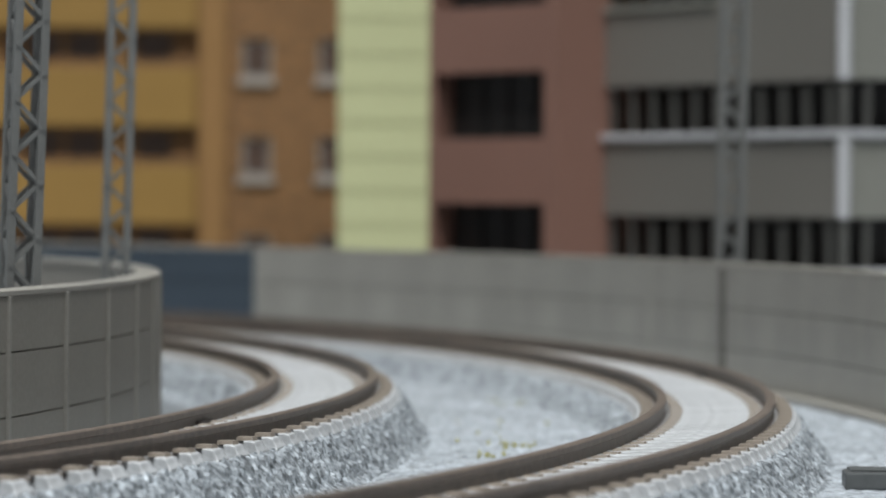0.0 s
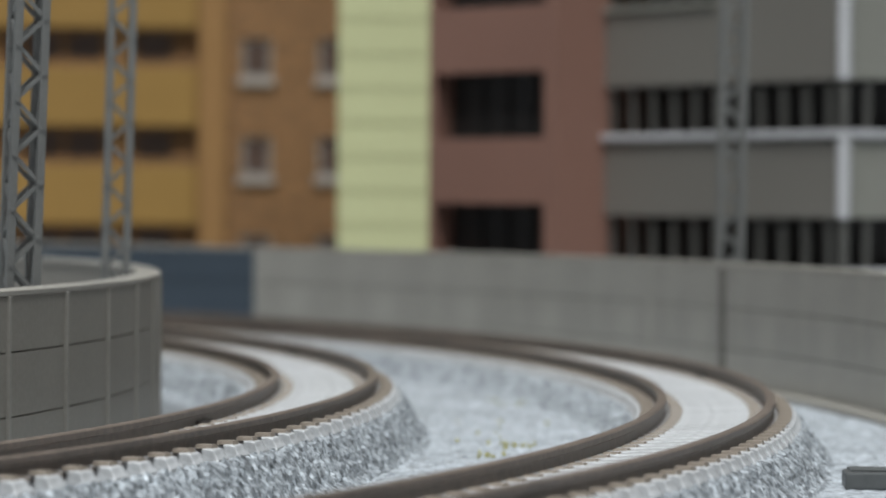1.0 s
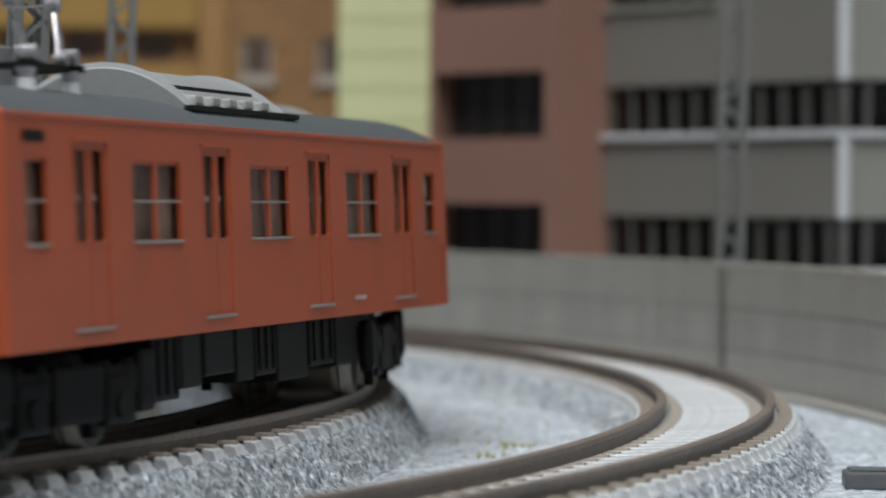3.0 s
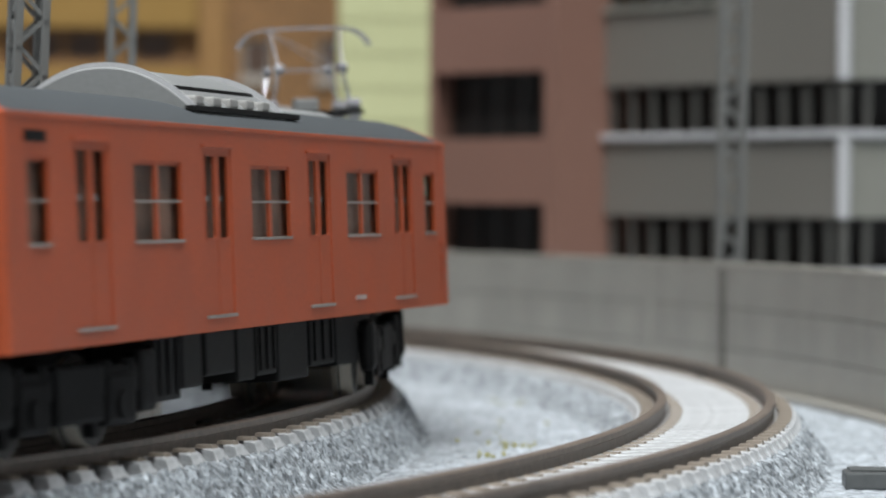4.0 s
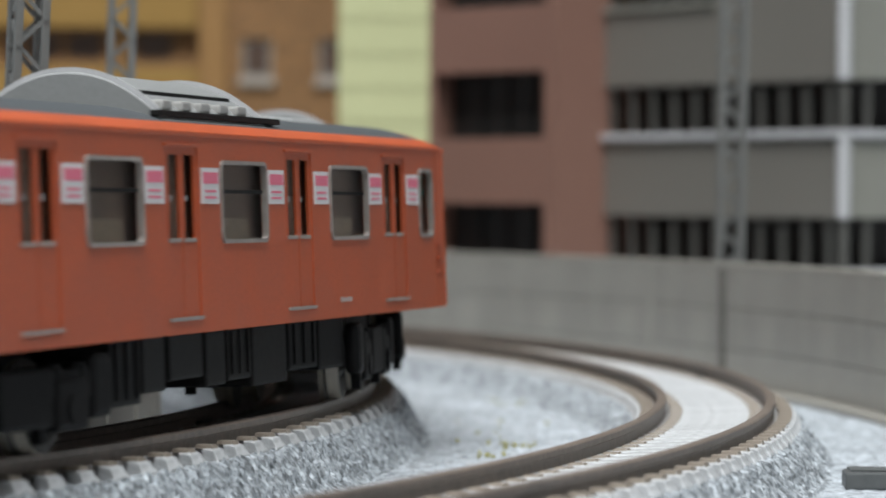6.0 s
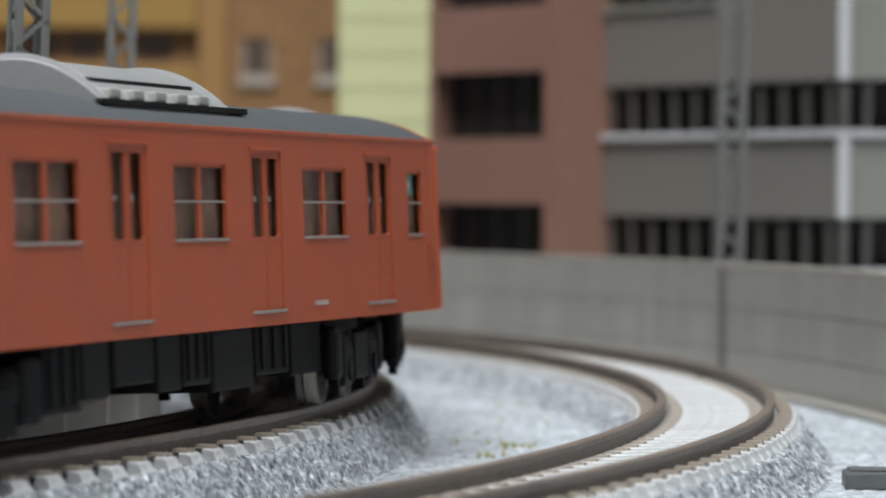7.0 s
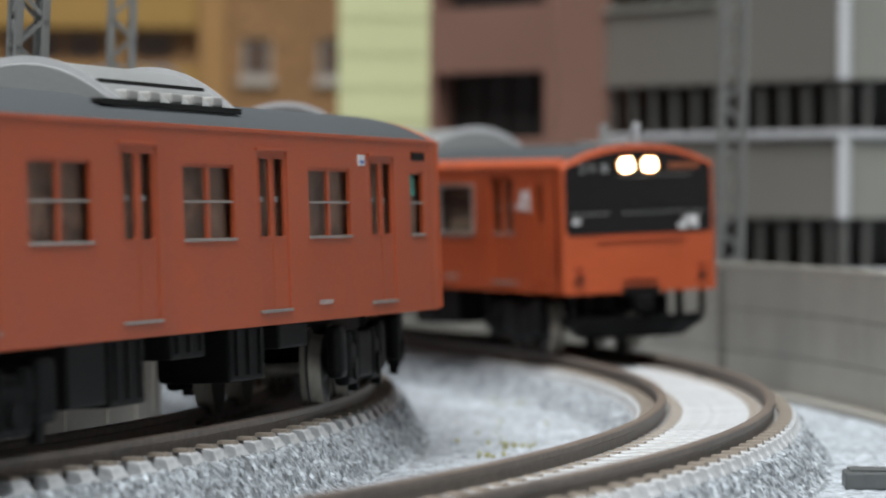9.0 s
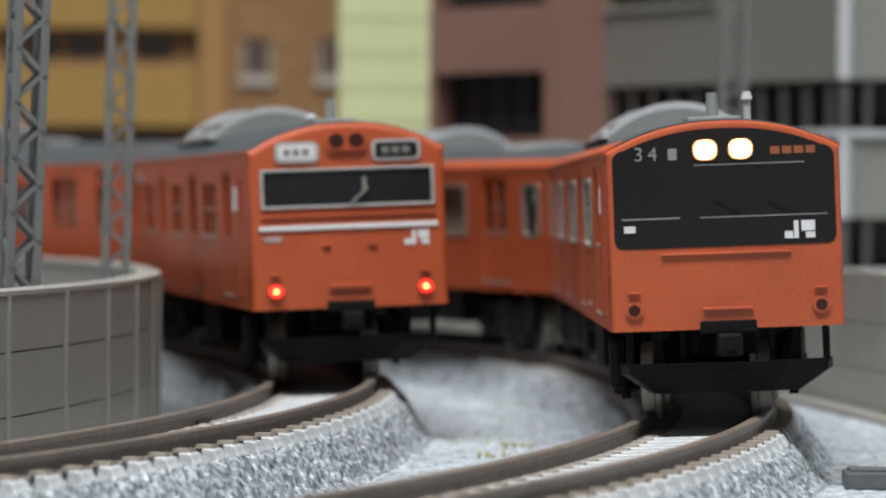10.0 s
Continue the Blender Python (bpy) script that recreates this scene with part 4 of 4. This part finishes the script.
    loft(bm, [[Vector((a, b, 4.9)) for a, b in pts] + [Vector((a - 0.6, b * 0.95, 4.9)) for a, b in reversed(pts)],
              [Vector((a - 0.2, b, 4.0)) for a, b in pts] + [Vector((a - 0.8, b * 0.95, 4.0)) for a, b in reversed(pts)],
              [Vector((a - 1.2, b * 0.72, 2.2)) for a, b in pts] + [Vector((a - 1.8, b * 0.68, 2.2)) for a, b in reversed(pts)]])
    part("pilot_plate", bm, UNDER, car, "black pilot plate")
    for s in (-1, 1):
        for p, q, w in (((fx - 1.2, s * 7.9, 4.6), (fx - 1.2, s * 7.9, ZB), 0.55), ((fx - 2.4, s * 5.6, 4.6), (fx - 2.4, s * 5.6, ZB), 0.7), ((fx - 1.6, s * 3.6, 4.6), (fx - 1.6, s * 3.6, ZB), 0.45)):
            bm = bmesh.new()
            bar(bm, p, q, w, w)
            part("pilot_stay", bm, UNDER, car)


def roof_unit(car, ribbed):
    """Arched air conditioner in the middle of the roof, with flat ends, side vents and a running board along its foot.
    ribbed: bright bars for reflections.
    """
    z0 = ZG + 0.9
    high = (29.35 if ZG > 24 else 28.65) - z0

    def crown(y, k=1.0):
        return z0 + high * k * (1 - abs(y / 7.6) ** 2.1)
    bm = bmesh.new()
    rings = []
    for x, k in ((-14.1, 0.965), (-13.9, 1.0), (11.0, 1.0), (13.2, 0.97), (14.0, 0.9)):
        pts = [Vector((x, -7.6 + 15.2 * i / 28, crown(-7.6 + 15.2 * i / 28, k))) for i in range(29)]
        rings.append(pts + [Vector((x, 7.6, ZG + 0.2)), Vector((x, -7.6, ZG + 0.2))])
    loft(bm, rings)
    unit = part("air_conditioner", bm, AC_METAL if ribbed else AC_GREY, car, "light grey arched air conditioner", smooth=False)
    # Thin rims, paler than the unit, paint the highlight along its end edges.
    for end in (-1, 1):
        bm = bmesh.new()
        for i in range(24):
            a, b = -7.2 + 0.6 * i, -6.6 + 0.6 * i
            k = 1.0 if end < 0 else 0.97
            bar(bm, (end * 13.6, a, crown(a, k) + 0.05), (end * 13.6, b, crown(b, k) + 0.05), 0.2, 0.7)
        part("end_rim", bm, LEDGE, unit, "raised pale rim, put in as the lit edge of the end")
    for side in (-1, 1):
        for i in range(5):
            bm = bmesh.new()
            x = -10.8 + i * 5.0
            box(bm, x - 1.2, x + 1.2, *sorted((side * 5.5, side * 6.9)), ZG + 1.9, ZG + 2.75, 0.2)
            part("vent_grille", bm, SILVER, unit, "pale side vent")
        bm = bmesh.new()
        bar(bm, (-12.6, side * 5.0, crown(5.0) + 0.03), (11.5, side * 5.0, crown(5.0) + 0.03), 0.34, 0.3)
        part("louvre_gap", bm, UNDER_GREY, unit, "dark gap between louvre panels")
        bm = bmesh.new()
        box(bm, -14.8, 18.0, *sorted((side * 6.7, side * 7.5)), ZG + 1.35, ZG + 1.85, 0.1)
        part("running_board", bm, UNDER_GREY, car, "dark roof running board")
    # Bright bars on the dome imitate streaks of reflected light.
    if ribbed:
        for yy in (-6.0, -4.0, -1.6, 1.6, 4.0, 6.0):
            bm = bmesh.new()
            box(bm, -12.5, -2.0, yy - 0.18, yy + 0.18, crown(yy) - 0.2, crown(yy) + 0.2, 0.08)
            part("roof_rib", bm, CHROME, unit, "bright bar laid on in place of a reflection")


def pantograph(car, x):
    p = new("pantograph")
    p.empty_display_size = 0.003
    p.parent, p.matrix_basis = car, pose(x * U, 0, (ZG + RISE - 0.75) * U)
    bm = bmesh.new()
    for s in (-1, 1):
        bar(bm, (-5.6, s * 4.2, 1.9), (5.6, s * 4.2, 1.9), 0.4, 0.5)
        bar(bm, (s * 5.0, -5.2, 1.9), (s * 5.0, 5.2, 1.9), 0.4, 0.5)
    part("base_frame", bm, UNDER_GREY, p, "dark base frame")
    for sx in (-1, 1):
        for sy in (-1, 1):
            bm = bmesh.new()
            cyl(bm, (sx * 5, sy * 4.2, -0.4), (sx * 5, sy * 4.2, 1.0), 0.85, 12, 0.6)
            cyl(bm, (sx * 5, sy * 4.2, 1.0), (sx * 5, sy * 4.2, 1.75), 0.5, 12, 0.75)
            part("insulator", bm, LEDGE, p)
            bm = bmesh.new()
            cyl(bm, (sx * 4.6, sy * 4.2 - 0.7, 2.7), (sx * 4.6, sy * 4.2 + 0.7, 2.7), 0.62, 12)
            cyl(bm, (sx * 2.9, sy * 4.2 - 0.5, 2.5), (sx * 2.9, sy * 4.2 + 0.5, 2.5), 0.42, 12)
            part("pivot", bm, CHROME, p)
    bm = bmesh.new()
    box(bm, -1.5, 1.5, -1.2, 1.2, -0.2, 3.5, 0.2)
    part("spring_box", bm, AC_GREY, p)
    for sy in (-1, 1):
        for sx in (-1, 1):
            bm = bmesh.new()
            bar(bm, (sx * 4.4, sy * 4.0, 2.6), (sx * 4.9, sy * 3.2, 6.4), 0.16, 0.2)
            bar(bm, (sx * 2.9, sy * 4.0, 2.5), (sx * 4.8, sy * 3.2, 6.2), 0.1, 0.12)
            bar(bm, (sx * 4.9, sy * 3.2, 6.4), (sx * 1.1, sy * 3.6, 10.5), 0.13, 0.13)
            cyl(bm, (sx * 4.9, sy * 3.2 - 0.45, 6.4), (sx * 4.9, sy * 3.2 + 0.45, 6.4), 0.5, 12)
            part("arm", bm, CHROME, p)
    for sx in (-1, 1):
        bm = bmesh.new()
        bar(bm, (sx * 4.9, -3.2, 6.4), (sx * 4.9, 3.2, 6.4), 0.12, 0.12)
        bar(bm, (sx * 4.9, -3.2, 6.4), (sx * 1.1, 3.4, 10.3), 0.09, 0.09)
        part("brace", bm, CHROME, p)
    bm = bmesh.new()
    for sx in (-1, 1):
        pts = [(-6.8, 8.7), (-6.4, 9.4), (-5.8, 10.0), (-5.0, 10.4), (-4.0, 10.6), (0, 10.65), (4.0, 10.6), (5.0, 10.4), (5.8, 10.0), (6.4, 9.4), (6.8, 8.7)]
        for a, b in zip(pts, pts[1:]):
            bar(bm, (sx * 1.1, a[0], a[1]), (sx * 1.1, b[0], b[1]), 0.36, 0.2)
    part("collector_head", bm, CHROME, p)


def build_car(kind, cab, turn, label, lamps=False, panto=False, stickers=False, glint_bars=False, plate=False):
    """A passenger car. Own space: x forward, y left, z up from the rail top. turn: bogie angle, positive when it curves left."""
    global ZG, RISE
    ZG, RISE = ROOFS[kind]
    car = tagged(empty("train_car"), label, "train car")
    for side in (-1, 1):
        car_side(car, side, kind, cab, lamps)
    # roof
    n = 28
    edge = 1.0 if kind == "A" else 0.9
    bm = bmesh.new()
    rings = []
    for x, dz in ((-HL + 0.3, 0.12), (-HL + 1.2, 0.04), (-HL + 2.4, 0.0), (HL - 5, 0.0), (HL - 2.4, 0.03 if cab else 0.0), (HL - 1.2, 0.06), (HL - 0.5 if cab else HL - 0.3, 0.12)):
        top = [Vector((x, edge * HW * (-1 + 2 * i / n), arch(edge * HW * (-1 + 2 * i / n)) + 0.03 - dz)) for i in range(n + 1)]
        rings.append(top + [Vector((x, edge * HW, ZG - 0.3)), Vector((x, -edge * HW, ZG - 0.3))])
    loft(bm, rings)
    part("roof", bm, ROOF_GREY, car, "dark grey roof", smooth=False)
    if kind == "B":
        for side in (-1, 1):
            bm = bmesh.new()
            rings = []
            for x in (-HL + 0.9, HL - 0.9):
                rings.append([Vector((x, side * HW * (0.84 + 0.16 * i / 8), arch(HW * (0.84 + 0.16 * i / 8)) + 0.06)) for i in range(9)] + [Vector((x, side * HW * 0.98, ZG - 0.3)), Vector((x, side * HW * 0.84, ZG - 0.3))])
            loft(bm, rings)
            part("cantrail", bm, ORANGE, car)
    roof_unit(car, glint_bars)
    if not panto and not cab:
        bm = bmesh.new()
        rings = []
        for x, h in ((36, 0.2), (37, 0.9), (45, 0.9), (46, 0.2)):
            rings.append([Vector((x, u, ZG + RISE - 0.5 + h * (1 - (u / 4.2) ** 4))) for u in (-4.2, -4, -3, -1, 1, 3, 4, 4.2)])
        loft(bm, rings)
        part("roof_vent", bm, AC_GREY, car, "low grey roof vent")
    # floor, inside and underframe
    bm = bmesh.new()
    box(bm, -HL + 1, HL - 1, -HW + 0.75, HW - 0.75, ZB + 0.1, ZB + 0.9)
    part("floor_plate", bm, UNDER, car)
    bm = bmesh.new()
    box(bm, -HL + 3, HL - 3, -1.2, 1.2, ZB + 0.9, 22.0)
    depth = 8.4 if kind == "A" else 8.0
    for side in (-1, 1):
        box(bm, -HL + 3, HL - 3, *sorted((side * 1.2, side * depth)), ZB + 0.9, 22.0)
        for c in DOORS:
            for k in (-1, 1):
                box(bm, c + k * 4.6 - 0.5, c + k * 4.6 + 0.5, *sorted((side * depth, side * (depth + 0.3))), ZB + 0.9, 21.8)
    part("interior", bm, INNER if kind == "A" else INNER_DARK, car, "brown interior insert")
    for c in PAIRS + (-59.9,) + (() if cab else (59.9,)):
        for side in (-1, 1):
            bm = bmesh.new()
            wd = 5.2 if abs(c) < 50 else 2.4
            box(bm, c - wd, c + wd, *sorted((side * 5.2, side * 8.2)), ZB + 0.9, 13.0, 0.3)
            box(bm, c - wd, c + wd, *sorted((side * 7.4, side * 8.2)), 13.0, 16.8, 0.2)
            part("bench", bm, SEAT, car)
    rng = random.Random(7)
    if cab:
        boxes = [(-28.0, -20.0, 5.6), (-16.0, -7.0, 3.3), (-1.0, 7.0, 5.7), (13.0, 20.6, 2.7), (21.2, 29.0, 3.0)]
    else:
        boxes, x = [], -31.0
        while x < 26:
            w = rng.uniform(5, 11)
            boxes.append((x, x + w, rng.uniform(2.5, 4.3)))
            x += w + rng.choice((0.5, 0.7, 1.0, 3.5))
    for x0, x1, z0 in boxes:
        for side in (-1, 1):
            bm = bmesh.new()
            box(bm, x0, x1, *sorted((side * 3.4, side * 8.3)), z0, ZB + 0.1, 0.25)
            if x1 - x0 > 6 and rng.random() < 0.35:
                for k in range(3):
                    rx = x0 + (x1 - x0) * (k + 0.5) / 3
                    box(bm, rx - 0.25, rx + 0.25, *sorted((side * 8.25, side * 8.5)), z0 + 0.5, ZB - 0.2, 0.05)
            part("equipment_box", bm, UNDER_GREY if rng.random() < 0.5 else UNDER, car)
    bm = bmesh.new()
    box(bm, -HL + 2, HL - 2, -2.4, 2.4, 5.4, ZB + 0.1)
    part("centre_sill", bm, UNDER, car)
    build_bogie(car, BOG, turn)
    build_bogie(car, -BOG, -turn)
    body_end(car, -HL, kind)
    if cab:
        cab_face(car, kind, lamps)
        bm = bmesh.new()
        box(bm, 54.5, 59.5, -2.2, 2.2, ZG + RISE - 0.5, ZG + RISE + 0.35, 0.2)
        cyl(bm, (57.5, 0, ZG + RISE), (57.5, 0, ZG + RISE + 2.5), 0.55, 12, 0.45)
        part("roof_antenna", bm, AC_GREY, car, "pale roof antenna")
        bm = bmesh.new()
        hy = 2.6 if kind == "B" else -2.4
        cyl(bm, (61, hy, ZG + 1), (61, hy, ZG + RISE + (2.0 if kind == "B" else 0.7)), 0.3, 10)
        cyl(bm, (61, hy, ZG + RISE + (1.7 if kind == "B" else 0.5)), (61, hy, ZG + RISE + (2.4 if kind == "B" else 0.9)), 0.5, 10, 0.3)
        part("horn", bm, LEDGE, car)
    else:
        body_end(car, HL, kind)
    bm = bmesh.new()
    cyl(bm, (-HL - 1.3, 0, 6.2), (-HL + 8, 0, 6.2), 0.9, 10)
    part("rear_coupler", bm, UNDER, car)
    if panto:
        pantograph(car, -40)
    if plate:
        px = -41.8 if lamps else 54.3
        for side in (-1, 1):
            y = side * HW
            bm = bmesh.new()
            box(bm, px - 1.0, px + 1.0, *sorted((y, y + side * 0.12)), 21.4, 22.4, 0.04)
            pl = part("car_plate", bm, WHITE, car, "small white plate")
            bm = bmesh.new()
            box(bm, px - 0.7, px + 0.7, *sorted((y + side * 0.12, y + side * 0.15)), 21.6, 21.9)
            part("plate_bar", bm, BLUEP, pl)
    if stickers:
        for side in (-1, 1):
            for c in (-54.9, -41.1, -23.0, -9.1, 9.1, 23.0, 41.1, 54.9):
                y = side * HW
                bm = bmesh.new()
                box(bm, c - 2.25, c + 2.25, *sorted((y, y + side * 0.1)), 17.9, 20.75)
                st = part("sticker", bm, WHITE, car, "pink and white printed sticker")
                bm = bmesh.new()
                box(bm, c - 1.9, c + 1.9, *sorted((y + side * 0.1, y + side * 0.14)), 19.5, 20.4)
                for z in (18.3, 18.8):
                    box(bm, c - 1.5, c + 1.3, *sorted((y + side * 0.1, y + side * 0.14)), z, z + 0.2)
                part("sticker_print", bm, PINK, st)
    # bring the body down to its true height; wheels, bogies and pantograph keep theirs
    for o in car.children_recursive:
        if o.name.startswith(("bogie", "pantograph", "run_number")) and o.type != "MESH":
            o.location.z *= TALL
        elif o.type == "MESH" and not o.parent.name.startswith(("bogie", "pantograph")):
            for v in o.data.vertices:
                v.co.z *= TALL
    return car


def on_curve(r, s, way, flip=False):
    """The pose of a car whose middle stands s millimetres along the curve of radius r. way: +1 running anticlockwise; flip: it runs backwards."""
    a, da = s / r, math.asin(BOG / r)
    mid = r * math.cos(da)
    yaw = math.degrees(a) + 90
    lean = -CANT          # towards the centre, which lies to the left of the anticlockwise heading
    m = pose((CX + mid * math.cos(a)) * U, (CY + mid * math.sin(a)) * U, ZR * U, 0, 0, yaw) @ pose(0, 0, 0, lean, 0, 0)
    if (way < 0) != flip:
        m = m @ pose(0, 0, 0, 0, 0, 180)
    return m


def glide(knots, t):
    """Smooth interpolation through (time, distance) knots, straight beyond the ends."""
    if t <= knots[0][0]:
        (a, b), (c, d) = knots[0], knots[1]
        return b + (t - a) * (d - b) / (c - a)
    for i in range(len(knots) - 1):
        (t0, s0), (t1, s1) = knots[i], knots[i + 1]
        if t <= t1:
            def slope(j):
                j0, j1 = max(0, j - 1), min(len(knots) - 1, j + 1)
                return (knots[j1][1] - knots[j0][1]) / (knots[j1][0] - knots[j0][0])
            h = t1 - t0
            u = (t - t0) / h
            return (2 * u**3 - 3 * u**2 + 1) * s0 + (u**3 - 2 * u**2 + u) * h * slope(i) + (-2 * u**3 + 3 * u**2) * s1 + (u**3 - u**2) * h * slope(i + 1)
    (a, b), (c, d) = knots[-2], knots[-1]
    return d + (t - c) * (d - b) / (c - a)


SPACING = 134.6
NEAR_RUN = ((0.0, -376.0), (1.2, -196.4), (1.5, -151.2), (1.8, -106.3), (2.1, -62.9), (2.5, -5.8), (4.5, 263.9), (5.5, 395.4), (7.0, 582.0), (7.5, 647.1), (8.0, 715.0), (8.5, 782.7), (9.0, 853.2), (9.3, 898.0), (9.6, 941.6), (10.0, 1002.0))
FAR_RUN = ((0.0, 1130.0), (8.2, 222.0), (8.5, 188.7), (9.0, 133.8), (9.3, 101.3), (10.0, 3.0))

build_room()
build_ground()
build_track(R1, 5.65, -52.2, 0.8144, "inner model railway track with brown rails and pale sleepers", ((-1, -8.5), (-1, 14.0), (1, 14.0)))
build_track(R2, 5.3, -51.8, 0.645, "outer model railway track with brown rails and pale sleepers", ((-1, 6.0), (1, 6.0)))
build_arc_wall("wall_inner", 337.4, 1, -31.9, 47.75, 2.95, WALLM, "curved grey plastic panel wall inside the curve", True)
build_arc_wall("wall_outer", 413.5, -1, -0.45, 35.68, 3.61, WALLO, "curved grey plastic panel wall outside the curve", False, ((14.65, 1.5, 0.45), (18.39, 1.9, 0.1)))
build_arc_wall("wall_blue", 413.5, -1, 35.72, 55.0, 3.8, WALLB, "slate-blue plastic panel wall outside the curve", False)
kerb = bmesh.new()
arc_sweep(kerb, [(411.3, -0.3), (413.2, -0.3), (413.2, 0.75), (411.6, 0.75), (411.3, 0.5)], -0.45, 55.0, 1.0)
tagged(done(kerb, "wall_kerb", WALLR), "pale plastic kerb along the foot of the outer wall", "kerb", kind="structure")
build_mast(-36.85, 340, 0, 24, 1.9, 2.4, 70, "grey lattice mast behind the inner wall")
build_mast(-34.2, 410, 0, 8, 1.2, 2.2, 84, "grey lattice mast at the end of the inner wall")
build_mast(36.4, 506, 0, 4, 0.7, 2.75, 84, "grey lattice mast outside the outer wall")
build_ochre_block()
build_tower()
build_brown_block()
build_grey_block()
build_trackside()

TURN1, TURN2 = math.degrees(math.asin(BOG / R1)), math.degrees(math.asin(BOG / R2))
inner_head = build_car("A", True, TURN1, "orange model train car with a driver's cab and grey roof")
inner_plain = build_car("A", False, TURN1, "orange model train car with paired sash windows")
inner_panto = build_car("A", False, TURN1, "orange model train car with a silver pantograph", panto=True)
inner_glints = build_car("A", False, TURN1, "orange model train car with laid-on glints on its roof unit", glint_bars=True, plate=True)
inner_frame = build_car("B", False, TURN1, "orange model train car with silver-framed windows")
inner_stick = build_car("B", False, TURN1, "orange model train car with pink and white stickers", stickers=True)
inner_tail = build_car("A", True, -TURN1, "orange model train tail car with lit red tail lights", lamps=True, plate=True)
outer_head = build_car("B", True, -TURN2, "orange model train car with black face and lit headlights")
outer_plain = build_car("B", False, -TURN2, "orange model train car with silver-framed windows, of the outer train")
HOME = Matrix.Identity(4)
inner_train = [inner_head, inner_panto, inner_plain, inner_frame, inner_stick, copy_thing(inner_panto, HOME), inner_glints, inner_tail]
outer_train = [outer_head, outer_plain, copy_thing(outer_plain, HOME), copy_thing(outer_plain, HOME)]
for c in inner_train:
    tagged(c, group="cars of the inner train")
for c in outer_train:
    tagged(c, group="cars of the outer train")


def spin(car, run, sense):
    """Roll the wheels of a car with the way it makes."""
    angle, turns = 0.0, []
    for i in range(301):
        t = i / 30
        turns.append((t, angle))
        angle += sense * min(88.0, math.degrees(abs(glide(run, t + 1 / 30) - glide(run, t)) / 2.9))
    for o in car.children_recursive:
        if o.name.startswith("wheelset"):
            at = o.matrix_basis.translation.copy()
            walk(o, [(t, Matrix.Translation(at) @ pose(0, 0, 0, 0, a, 0)) for t, a in turns])


def motions():
    times = [i / 10 for i in range(101)]
    for k, c in enumerate(inner_train):
        walk(c, [(t, on_curve(R1, glide(NEAR_RUN, t) - SPACING * k, 1, k == 7)) for t in times])
        spin(c, NEAR_RUN, -1 if k == 7 else 1)
    for k, c in enumerate(outer_train):
        walk(c, [(t, on_curve(R2, glide(FAR_RUN, t) + SPACING * k, -1)) for t in times])
        spin(c, FAR_RUN, 1)


motions()
